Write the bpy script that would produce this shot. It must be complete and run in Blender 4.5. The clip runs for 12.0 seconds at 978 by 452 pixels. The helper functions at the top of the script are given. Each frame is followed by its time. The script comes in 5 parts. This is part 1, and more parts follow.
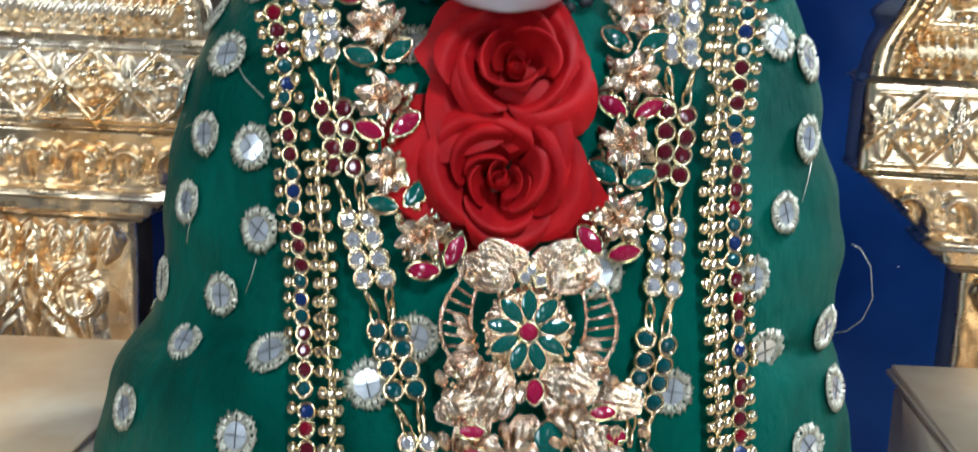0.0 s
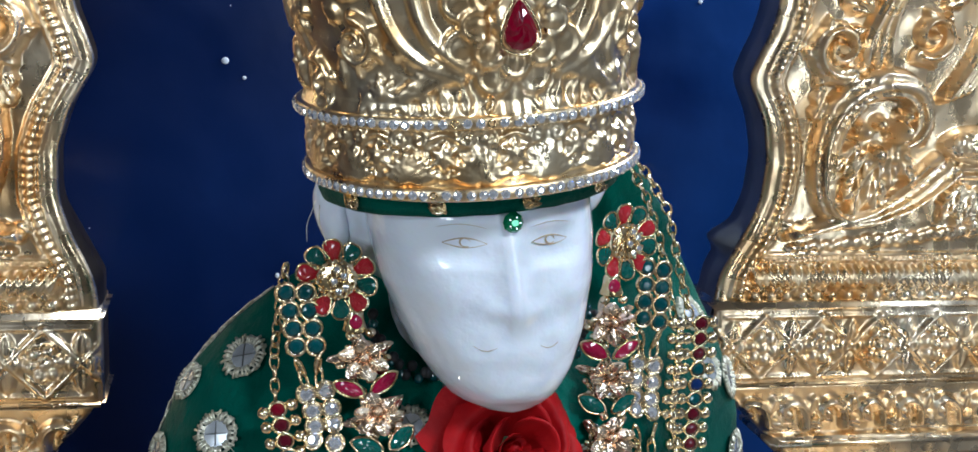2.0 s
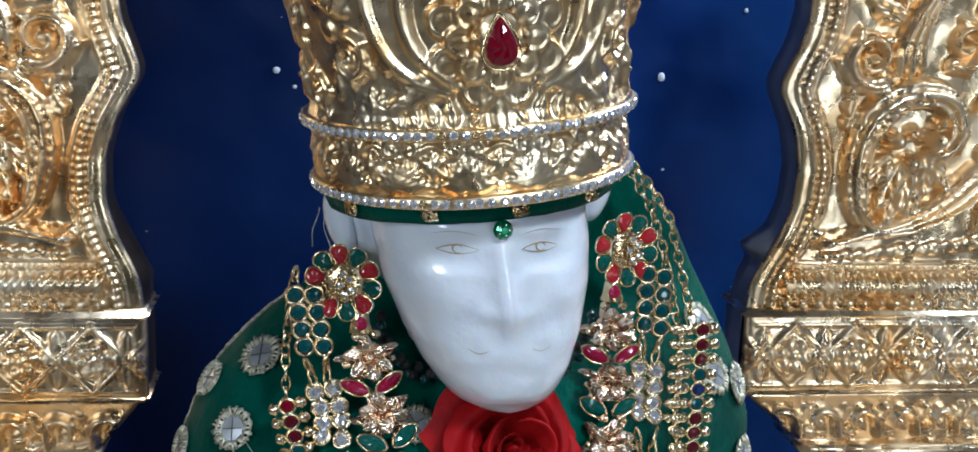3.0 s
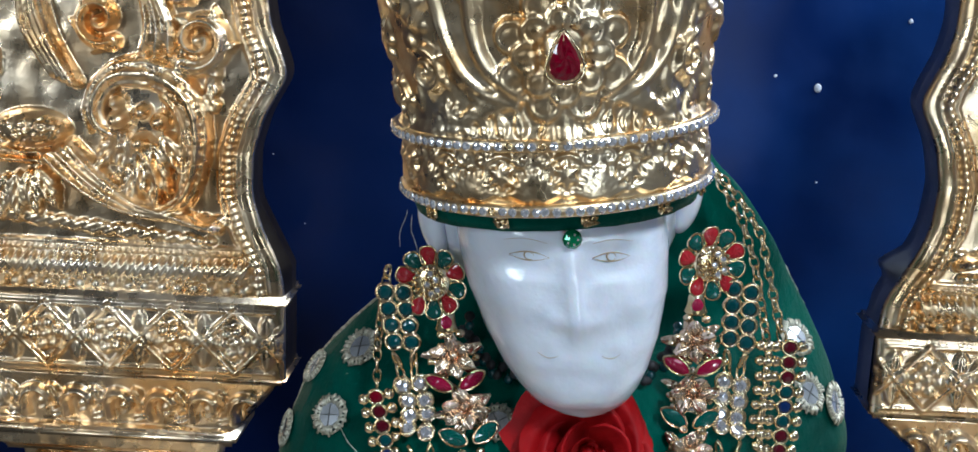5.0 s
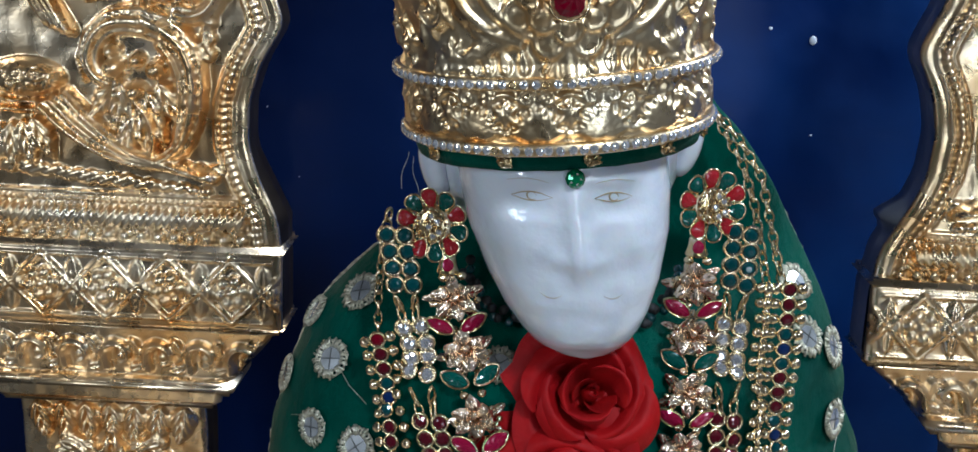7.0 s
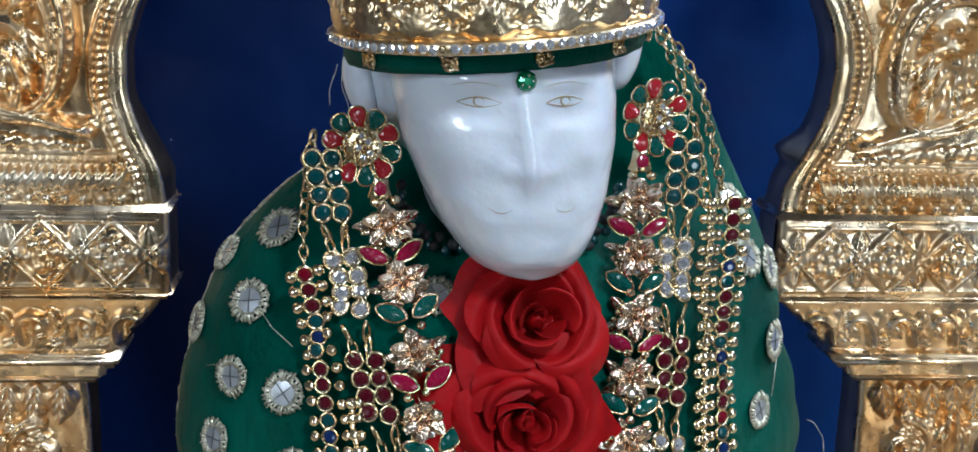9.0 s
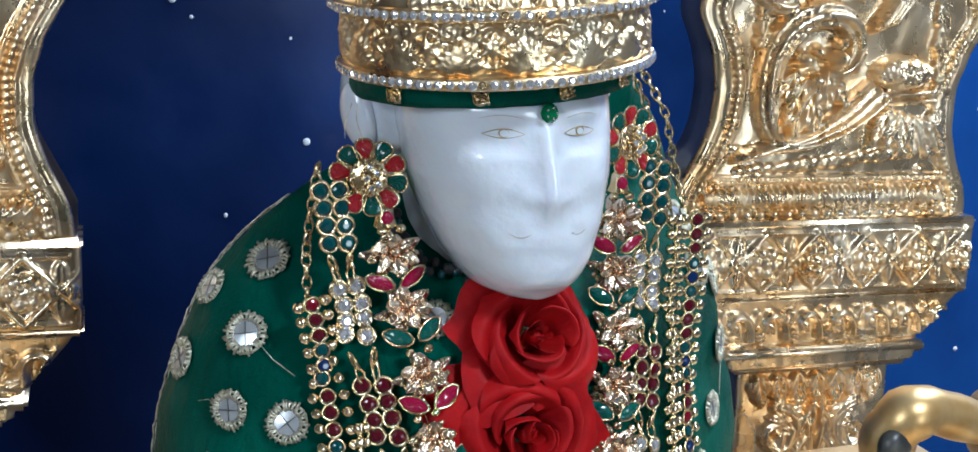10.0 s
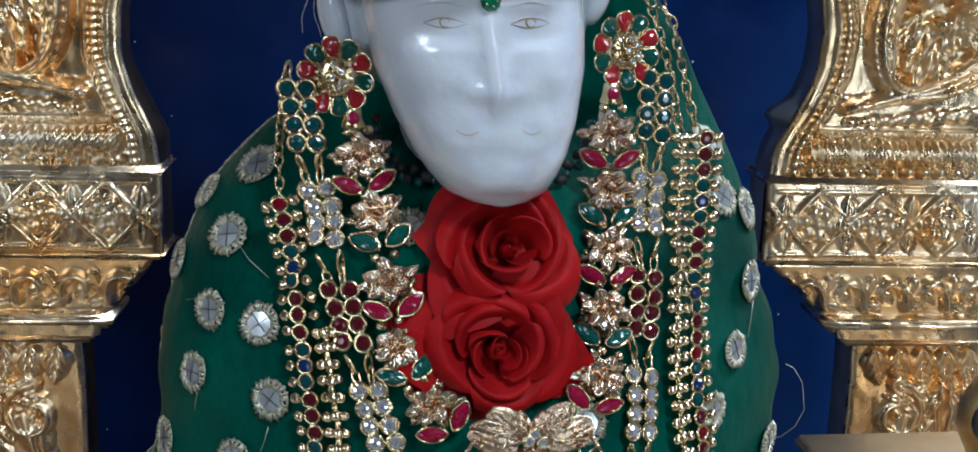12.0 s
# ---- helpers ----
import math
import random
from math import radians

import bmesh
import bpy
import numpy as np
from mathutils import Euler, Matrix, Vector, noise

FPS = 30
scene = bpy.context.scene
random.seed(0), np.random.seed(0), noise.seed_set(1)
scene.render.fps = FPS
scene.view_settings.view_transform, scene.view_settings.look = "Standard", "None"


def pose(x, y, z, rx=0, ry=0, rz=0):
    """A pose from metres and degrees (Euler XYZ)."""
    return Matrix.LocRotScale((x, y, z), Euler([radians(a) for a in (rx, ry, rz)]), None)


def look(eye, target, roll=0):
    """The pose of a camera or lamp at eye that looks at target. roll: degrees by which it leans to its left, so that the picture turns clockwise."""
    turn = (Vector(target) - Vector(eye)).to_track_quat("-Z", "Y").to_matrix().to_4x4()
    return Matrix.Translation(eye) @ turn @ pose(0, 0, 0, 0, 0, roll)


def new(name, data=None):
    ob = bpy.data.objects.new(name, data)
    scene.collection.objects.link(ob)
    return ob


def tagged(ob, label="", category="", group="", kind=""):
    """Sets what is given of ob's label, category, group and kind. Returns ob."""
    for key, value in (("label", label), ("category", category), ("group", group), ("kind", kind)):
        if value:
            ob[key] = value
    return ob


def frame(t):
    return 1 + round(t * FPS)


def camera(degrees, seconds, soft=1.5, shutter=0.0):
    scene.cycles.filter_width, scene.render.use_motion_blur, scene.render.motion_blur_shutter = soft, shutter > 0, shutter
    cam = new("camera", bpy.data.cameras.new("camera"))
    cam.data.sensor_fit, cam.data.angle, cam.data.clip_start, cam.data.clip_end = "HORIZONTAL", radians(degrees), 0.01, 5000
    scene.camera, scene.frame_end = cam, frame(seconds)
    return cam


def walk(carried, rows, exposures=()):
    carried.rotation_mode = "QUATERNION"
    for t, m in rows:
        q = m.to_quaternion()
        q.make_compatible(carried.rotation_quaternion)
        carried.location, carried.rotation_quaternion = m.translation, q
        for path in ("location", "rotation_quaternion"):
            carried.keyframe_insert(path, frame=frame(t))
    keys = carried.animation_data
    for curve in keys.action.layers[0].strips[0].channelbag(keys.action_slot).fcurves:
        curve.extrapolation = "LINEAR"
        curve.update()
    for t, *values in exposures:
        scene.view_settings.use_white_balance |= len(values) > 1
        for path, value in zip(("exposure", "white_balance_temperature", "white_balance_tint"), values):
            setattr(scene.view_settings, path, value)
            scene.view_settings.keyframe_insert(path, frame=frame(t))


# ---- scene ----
cam = camera(43.6, 12.0, shutter=0.25)
METRES, EYE, TILT, LEAN, TURN = 0.75, 1.3, -12.0, -1.5, 0.0
ROWS = [
    (0.0, 0.0, 0.0, 0.0, 0.0, 0.0, -0.0),
    (0.5, -0.1031, -0.0016, 0.0995, -9.13, -0.73, 2.4),
    (1.0, -0.1496, 0.0057, 0.1676, -12.18, -1.13, 2.96),
    (1.5, -0.1759, -0.0109, 0.2135, -14.01, -1.27, 3.15),
    (2.0, -0.172, -0.0341, 0.2275, -14.76, -1.09, 3.33),
    (2.5, -0.164, -0.0504, 0.2282, -14.24, -0.96, 3.16),
    (3.0, -0.1285, -0.0709, 0.2266, -10.64, -0.65, 2.95),
    (3.5, -0.0884, -0.1026, 0.2297, -4.82, -0.26, 2.63),
    (5.5, -0.0565, -0.1011, 0.2276, -0.79, -0.61, 0.62),
    (6.0, -0.0593, -0.1056, 0.219, -0.94, -1.23, 0.6),
    (6.5, -0.0626, -0.106, 0.2164, -1.18, -1.83, 0.6),
    (8.5, -0.0916, -0.0616, 0.1843, -5.23, -2.28, 1.8),
    (9.0, -0.1212, -0.0492, 0.1695, -9.05, -2.37, 2.59),
    (9.5, -0.1923, -0.0408, 0.1839, -15.42, -2.49, 3.44),
    (10.0, -0.2744, -0.0425, 0.1889, -21.1, -2.66, 4.27),
    (10.5, -0.3081, -0.0409, 0.1923, -22.76, -2.4, 4.24),
    (11.0, -0.268, -0.0462, 0.1745, -21.99, -2.07, 3.82),
    (11.5, -0.1683, -0.0653, 0.1484, -12.63, -1.14, 3.16),
    (12.0, -0.0958, -0.0641, 0.1132, -7.98, -1.19, 2.62),
]
walk(cam, [(t, pose(0, 0, EYE, TILT, LEAN, TURN) @ pose(METRES * x, METRES * y, METRES * z, 90 + pitch, roll, yaw)) for t, x, y, z, yaw, pitch, roll in ROWS],
     exposures=[(0.0, 0.42), (0.5, 0.2), (1.0, 0.2), (2.0, 0.12), (3.0, -0.06), (5.0, -0.15), (6.5, -0.34), (8.5, -0.27), (9.5, 0.12), (10.0, 0.15), (11.0, -0.04), (11.5, -0.42), (12.0, -0.36)])

# ---- world and lamps ----
world = bpy.data.worlds.new("world")
scene.world = world
world.use_nodes = True
world.node_tree.nodes["Background"].inputs[0].default_value = (0.8, 0.9, 1.0, 1)
world.node_tree.nodes["Background"].inputs[1].default_value = 0.02


def area_lamp(name, eye, target, sx, sy, watts, colour):
    data = bpy.data.lights.new(name, "AREA")
    data.shape, data.size, data.size_y, data.energy, data.color = "RECTANGLE", sx, sy, watts, colour
    ob = new(name, data)
    ob.matrix_world = look(eye, target)
    return ob


COOL = (0.74, 0.87, 1.0)
# unseen lamp added below ceiling height to brighten the right of the blue wall
area_lamp("unseen_panel_light", (1.05, 0.78, 2.10), (0.62, 1.03, 1.2), 0.30, 0.20, 20, COOL)
# main lamp overhead, out of view
area_lamp("unseen_panel_light", (0.55, -0.95, 2.66), (0.55, -0.95, 0), 0.34, 0.34, 47, COOL)
# unseen lamp for the cheek highlight and left fill; the wall has no window
area_lamp("unseen_side_light", (-1.6, -0.7, 1.85), (0, 0.5, 1.3), 0.5, 0.65, 17, COOL)
# added front lamp for the nose streak and fill; no window stands there
area_lamp("unseen_front_light", (0.85, -2.45, 1.40), (0.2, 0.7, 1.3), 0.45, 1.7, 19, (0.74, 0.88, 1.0))


# ---- materials ----
def material(name, colour, rough=0.5, metal=0.0, **extra):
    m = bpy.data.materials.new(name)
    m.use_nodes = True
    b = m.node_tree.nodes["Principled BSDF"]
    b.inputs["Base Color"].default_value = (*colour, 1)
    b.inputs["Roughness"].default_value = rough
    b.inputs["Metallic"].default_value = metal
    for key, value in extra.items():
        b.inputs[key.replace("_", " ")].default_value = value
    return m


def node(m, kind, **values):
    n = m.node_tree.nodes.new(kind)
    for key, value in values.items():
        n.inputs[key.replace("_", " ")].default_value = value
    return n


def link(m, a, b):
    m.node_tree.links.new(a, b)


def vary(m, stops, scale, detail=6, stretch=(1, 1, 1), distortion=0.0):
    """Colour from noise through a ramp of stops (place, colour)."""
    co = node(m, "ShaderNodeTexCoord")
    mp = node(m, "ShaderNodeMapping", Scale=stretch)
    nz = node(m, "ShaderNodeTexNoise", Scale=scale, Detail=detail, Distortion=distortion)
    rp = node(m, "ShaderNodeValToRGB")
    link(m, co.outputs["Object"], mp.inputs[0])
    link(m, mp.outputs[0], nz.inputs["Vector"])
    link(m, nz.outputs["Fac"], rp.inputs[0])
    el = rp.color_ramp.elements
    while len(el) < len(stops):
        el.new(0.5)
    for e, (p, c) in zip(el, stops):
        e.position, e.color = p, (*c, 1)
    link(m, rp.outputs[0], m.node_tree.nodes["Principled BSDF"].inputs["Base Color"])
    return nz


def rough_vary(m, low, high, scale):
    co = node(m, "ShaderNodeTexCoord")
    nz = node(m, "ShaderNodeTexNoise", Scale=scale, Detail=5)
    mr = node(m, "ShaderNodeMapRange", From_Min=0.3, From_Max=0.7, To_Min=low, To_Max=high)
    link(m, co.outputs["Object"], nz.inputs["Vector"])
    link(m, nz.outputs["Fac"], mr.inputs[0])
    link(m, mr.outputs[0], m.node_tree.nodes["Principled BSDF"].inputs["Roughness"])


def bump(m, scale, depth, kind="noise", stretch=(1, 1, 1), strength=1.0):
    co = node(m, "ShaderNodeTexCoord")
    mp = node(m, "ShaderNodeMapping", Scale=stretch)
    tx = node(m, "ShaderNodeTexVoronoi", Scale=scale) if kind == "cells" else node(m, "ShaderNodeTexNoise", Scale=scale, Detail=4)
    bp = node(m, "ShaderNodeBump", Strength=strength, Distance=depth)
    b = m.node_tree.nodes["Principled BSDF"]
    link(m, co.outputs["Object"], mp.inputs[0])
    link(m, mp.outputs[0], tx.inputs["Vector"])
    link(m, tx.outputs[0], bp.inputs["Height"])
    if b.inputs["Normal"].links:
        link(m, b.inputs["Normal"].links[0].from_socket, bp.inputs["Normal"])
    link(m, bp.outputs[0], b.inputs["Normal"])


gold_sheet = material("gold_sheet", (0.8, 0.58, 0.28), 0.24, 1.0)
vary(gold_sheet, [(0.3, (0.84, 0.50, 0.22)), (0.46, (0.90, 0.67, 0.42)), (0.72, (0.93, 0.80, 0.63))], 14)
rough_vary(gold_sheet, 0.20, 0.36, 60)
bump(gold_sheet, 500, 0.00012)
bump(gold_sheet, 90, 0.0004)
gold_flat = material("gold_flat", (0.8, 0.62, 0.4), 0.5, 0.5)
vary(gold_flat, [(0.35, (0.74, 0.52, 0.30)), (0.65, (0.84, 0.68, 0.46))], 20)
bump(gold_flat, 700, 0.0002)
crown_gold = material("crown_gold", (0.86, 0.66, 0.33), 0.2, 1.0)
vary(crown_gold, [(0.30, (0.88, 0.54, 0.24)), (0.48, (0.91, 0.69, 0.43)), (0.75, (0.93, 0.80, 0.60))], 40)
rough_vary(crown_gold, 0.24, 0.38, 150)
bump(crown_gold, 420, 0.00015)
jewel_gold = material("jewel_gold", (0.86, 0.66, 0.38), 0.13, 1.0)
vary(jewel_gold, [(0.35, (0.84, 0.60, 0.30)), (0.7, (0.92, 0.80, 0.58))], 160)
bump(jewel_gold, 900, 0.0002)
rose_gold = material("rose_gold", (0.82, 0.54, 0.34), 0.15, 1.0)
vary(rose_gold, [(0.35, (0.72, 0.46, 0.29)), (0.7, (0.94, 0.76, 0.60))], 220)
bump(rose_gold, 700, 0.0007)
bead_gold = material("bead_gold", (0.9, 0.78, 0.56), 0.1, 1.0)
vary(bead_gold, [(0.35, (0.84, 0.66, 0.40)), (0.65, (0.93, 0.84, 0.66))], 150)
dull_steel = material("dull_steel", (0.30, 0.30, 0.31), 0.34, 0.5)
vary(dull_steel, [(0.3, (0.24, 0.25, 0.26)), (0.7, (0.40, 0.41, 0.42))], 30)
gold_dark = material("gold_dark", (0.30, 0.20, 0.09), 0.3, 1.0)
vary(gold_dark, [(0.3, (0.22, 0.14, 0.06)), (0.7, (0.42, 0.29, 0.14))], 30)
marble = material("marble", (0.8, 0.82, 0.86), 0.16, 0.0, Subsurface_Weight=0.12, Subsurface_Scale=0.01, Coat_Weight=0.8, Coat_Roughness=0.06)
vary(marble, [(0.25, (0.60, 0.64, 0.73)), (0.42, (0.75, 0.79, 0.88)), (0.7, (0.80, 0.84, 0.92))], 26, 5, distortion=0.6)
rough_vary(marble, 0.10, 0.2, 90)
bump(marble, 55, 0.0016)
eye_paint = material("eye_paint", (0.40, 0.31, 0.20), 0.5)
silk = material("green_silk", (0.0, 0.15, 0.085), 0.42, 0.0, Specular_IOR_Level=0.16, Specular_Tint=(0.05, 0.85, 0.6, 1), Sheen_Weight=0.01, Sheen_Roughness=0.35, Sheen_Tint=(0.05, 0.8, 0.6, 1))
vary(silk, [(0.3, (0.0, 0.042, 0.031)), (0.7, (0.0, 0.108, 0.076))], 16, 5, (1, 1, 0.8))
bump(silk, 1000, 0.0007, stretch=(1, 1, 4))
bump(silk, 30, 0.005, stretch=(1, 0.8, 0.8))
bump(silk, 110, 0.0022, stretch=(1, 1, 0.4))
petal_red = material("petal_red", (0.5, 0.012, 0.012), 0.55, 0.0, Sheen_Weight=0.04, Sheen_Tint=(1, 0.2, 0.15, 1), Specular_IOR_Level=0.15, Subsurface_Weight=0.1, Subsurface_Scale=0.004)
vary(petal_red, [(0.3, (0.27, 0.002, 0.005)), (0.7, (0.45, 0.006, 0.008))], 60)
bump(petal_red, 260, 0.0005, stretch=(1, 1, 0.3))
leaf_green = material("leaf_green", (0.03, 0.09, 0.02), 0.5)
vary(leaf_green, [(0.3, (0.02, 0.06, 0.015)), (0.7, (0.05, 0.12, 0.03))], 80)
thread_silver = material("thread_silver", (0.62, 0.60, 0.52), 0.38, 0.8)
vary(thread_silver, [(0.35, (0.42, 0.39, 0.29)), (0.65, (0.84, 0.81, 0.68))], 600)
bump(thread_silver, 1600, 0.0004)
mirror_glass = material("mirror_glass", (0.74, 0.78, 0.82), 0.2, 0.7)
vary(mirror_glass, [(0.35, (0.58, 0.60, 0.62)), (0.65, (0.80, 0.84, 0.88))], 120)
crack_dark = material("crack_dark", (0.06, 0.06, 0.06), 0.5)
stone_red = material("stone_red", (0.075, 0.003, 0.010), 0.06, 0.0, Coat_Weight=0.6, Coat_Roughness=0.03)
stone_ruby = material("stone_ruby", (0.30, 0.004, 0.04), 0.12, 0.0, Coat_Weight=0.4, Coat_Roughness=0.05)
stone_coral = material("stone_coral", (0.40, 0.016, 0.024), 0.15, 0.0, Coat_Weight=0.4, Coat_Roughness=0.05)
stone_green = material("stone_green", (0.0, 0.080, 0.064), 0.1, 0.0, Coat_Weight=0.5, Coat_Roughness=0.04)
stone_teal = material("stone_teal", (0.0, 0.050, 0.056), 0.06, 0.0, Coat_Weight=0.6, Coat_Roughness=0.03)
stone_blue = material("stone_blue", (0.004, 0.02, 0.09), 0.06, 0.0, Coat_Weight=0.6, Coat_Roughness=0.03)
stone_clear = material("stone_clear", (0.92, 0.92, 0.97), 0.06, 0.78, Coat_Weight=0.8, Coat_Roughness=0.03)
stone_garnet = material("stone_garnet", (0.15, 0.0, 0.010), 0.04, 0.0, Coat_Weight=0.8, Coat_Roughness=0.02)
stone_emerald = material("stone_emerald", (0.0, 0.22, 0.09), 0.08, 0.45, Coat_Weight=0.6, Coat_Roughness=0.03)
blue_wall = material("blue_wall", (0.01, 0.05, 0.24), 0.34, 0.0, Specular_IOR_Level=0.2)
# blue in soft clouds; light falling off to the left is put into the colour
wall_noise = vary(blue_wall, [(0.0, (0.0002, 0.004, 0.030)), (0.5, (0.0008, 0.016, 0.095)), (1.0, (0.0045, 0.062, 0.27))], 5, 6)
wall_co = node(blue_wall, "ShaderNodeTexCoord")
wall_xyz = node(blue_wall, "ShaderNodeSeparateXYZ")
light_fade = node(blue_wall, "ShaderNodeMapRange", From_Min=-0.45, From_Max=0.75, To_Min=-0.42, To_Max=0.42)
wall_sum = node(blue_wall, "ShaderNodeMath")
link(blue_wall, wall_co.outputs["Object"], wall_xyz.inputs[0])
link(blue_wall, wall_xyz.outputs[0], light_fade.inputs[0])
link(blue_wall, light_fade.outputs[0], wall_sum.inputs[0])
link(blue_wall, wall_noise.outputs["Fac"], wall_sum.inputs[1])
link(blue_wall, wall_sum.outputs[0], [n for n in blue_wall.node_tree.nodes if n.type == "VALTORGB"][0].inputs[0])
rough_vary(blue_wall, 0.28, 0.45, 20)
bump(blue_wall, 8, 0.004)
fleck_white = material("fleck_white", (0.7, 0.75, 0.85), 0.6)
# tones of the unseen room, kept dark so the gold reflects with contrast
plaster = material("plaster", (0.72, 0.72, 0.70), 0.8)
vary(plaster, [(0.3, (0.15, 0.145, 0.14)), (0.7, (0.21, 0.20, 0.19))], 3)
plaster_grey = material("plaster_grey", (0.35, 0.35, 0.35), 0.8)
vary(plaster_grey, [(0.3, (0.035, 0.033, 0.03)), (0.7, (0.06, 0.056, 0.05))], 3)
floor_tile = material("floor_tile", (0.45, 0.42, 0.38), 0.3)
vary(floor_tile, [(0.3, (0.16, 0.14, 0.12)), (0.7, (0.24, 0.21, 0.18))], 6)
finial_gold = material("finial_gold", (0.7, 0.42, 0.16), 0.36, 0.75)
vary(finial_gold, [(0.3, (0.55, 0.29, 0.09)), (0.7, (0.80, 0.56, 0.28))], 40)
# dark grey that stands in for a reflection on the armrest end
reflection_dark = material("reflection_dark", (0.04, 0.042, 0.045), 0.35)
vary(reflection_dark, [(0.3, (0.02, 0.022, 0.025)), (0.7, (0.08, 0.08, 0.075))], 60)
rib_brown = material("rib_brown", (0.25, 0.17, 0.11), 0.4, 0.4)
vary(rib_brown, [(0.3, (0.13, 0.085, 0.055)), (0.7, (0.42, 0.33, 0.25))], 45)
black_thread = material("black_thread", (0.02, 0.02, 0.022), 0.6)


# ---- mesh helpers ----
WORLD = {}


def mesh_of(name, groups, smooth=True):
    """A mesh from (verts, faces, material) groups."""
    verts, faces, mats, index = [], [], [], []
    for v, f, mat in groups:
        if mat not in mats:
            mats.append(mat)
        k = len(verts)
        verts += [tuple(p) for p in v]
        faces += [tuple(k + i for i in q) for q in f]
        index += [mats.index(mat)] * len(f)
    me = bpy.data.meshes.new(name)
    me.from_pydata(verts, [], faces)
    for mat in mats:
        me.materials.append(mat)
    me.polygons.foreach_set("material_index", index)
    me.polygons.foreach_set("use_smooth", [smooth] * len(faces))
    me.update()
    return me


def thing(name, me, m=Matrix(), **tags):
    """A top-level object; me None makes an Empty."""
    ob = new(name, me)
    ob.matrix_basis = m
    WORLD[ob] = m.copy()
    return tagged(ob, **tags)


def part(name, me, parent, m=Matrix(), label=""):
    """A mesh under a thing or part, at the world pose m."""
    ob = new(name, me)
    ob.parent = parent
    ob.matrix_basis = WORLD[parent].inverted() @ m
    WORLD[ob] = m.copy()
    return tagged(ob, label=label)


def grid_faces(n, m, wrap=False):
    """Faces of an n x m grid of points, row by row."""
    f = []
    for i in range(n - 1):
        for j in range(m if wrap else m - 1):
            k = (j + 1) % m
            f.append((i * m + j, i * m + k, (i + 1) * m + k, (i + 1) * m + j))
    return f


def lathe(profile, n, cap=True):
    """Round body about z from (radius, z) pairs, bottom up."""
    v = [(r * math.cos(2 * math.pi * j / n), r * math.sin(2 * math.pi * j / n), z) for r, z in profile for j in range(n)]
    f = grid_faces(len(profile), n, True)
    if cap:
        f += [tuple(range(n))[::-1], tuple((len(profile) - 1) * n + j for j in range(n))]
    return v, f


def torus(r, w, n=12, m=5, squash=1.0):
    v = []
    for i in range(n):
        a = 2 * math.pi * i / n
        for j in range(m):
            b = 2 * math.pi * j / m
            v.append(((r + w * math.cos(b)) * math.cos(a), (r + w * math.cos(b)) * math.sin(a), w * squash * math.sin(b)))
    return v, [(i * m + j, ((i + 1) % n) * m + j, ((i + 1) % n) * m + (j + 1) % m, i * m + (j + 1) % m) for i in range(n) for j in range(m)]


def ball(r, centre=(0, 0, 0), n=10, m=6, scale=(1, 1, 1)):
    v, f = lathe([(max(1e-5, r * math.sin(math.pi * i / m)), -r * math.cos(math.pi * i / m)) for i in range(m + 1)], n, False)
    return [(centre[0] + x * scale[0], centre[1] + y * scale[1], centre[2] + z * scale[2]) for x, y, z in v], f


def tube(points, radius, n=6, closed=False):
    """A tube along points; radius is a number or a function of 0..1."""
    pts = [Vector(p) for p in points]
    v, k = [], len(pts)
    side = None
    for i, p in enumerate(pts):
        a, b = pts[(i - 1) % k if closed else max(i - 1, 0)], pts[(i + 1) % k if closed else min(i + 1, k - 1)]
        d = (b - a).normalized()
        if side is None:
            side = d.orthogonal().normalized()
        side = (side - d * side.dot(d)).normalized()
        up = d.cross(side)
        r = radius(i / max(1, k - 1)) if callable(radius) else radius
        v += [p + r * (math.cos(2 * math.pi * j / n) * side + math.sin(2 * math.pi * j / n) * up) for j in range(n)]
    f = grid_faces(k, n, True)
    if closed:
        f += [((k - 1) * n + j, (k - 1) * n + (j + 1) % n, (j + 1) % n, j) for j in range(n)]
    else:
        f += [tuple(range(n))[::-1], tuple((k - 1) * n + j for j in range(n))]
    return v, f


def moved(vf, m):
    return [m @ Vector(p) for p in vf[0]], vf[1]


def bar(x0, x1, y0, y1, z0, z1, e=0.002):
    """A box with bevelled edges."""
    bm = bmesh.new()
    bmesh.ops.create_cube(bm, size=1)
    bmesh.ops.scale(bm, vec=(x1 - x0, y1 - y0, z1 - z0), verts=bm.verts)
    bmesh.ops.translate(bm, vec=((x0 + x1) / 2, (y0 + y1) / 2, (z0 + z1) / 2), verts=bm.verts)
    bmesh.ops.bevel(bm, geom=bm.edges, offset=e, segments=2, affect="EDGES")
    bm.verts.index_update()
    out = [tuple(v.co) for v in bm.verts], [tuple(v.index for v in f.verts) for f in bm.faces]
    bm.free()
    return out


def table(rows, x):
    return float(np.interp(x, [r[0] for r in rows], [r[1] for r in rows]))


def smooth_table(rows, x):
    """Interpolation with rounded corners."""
    return sum(table(rows, x + d) for d in (-0.006, -0.003, 0, 0.003, 0.006)) / 5


def along(points, d):
    """The point at the length d along a polyline, and its direction."""
    for a, b in zip(points, points[1:]):
        a, b = Vector(a), Vector(b)
        s = (b - a).length
        if d <= s or b == Vector(points[-1]):
            return a + (b - a) * (d / s), (b - a) / s
        d -= s


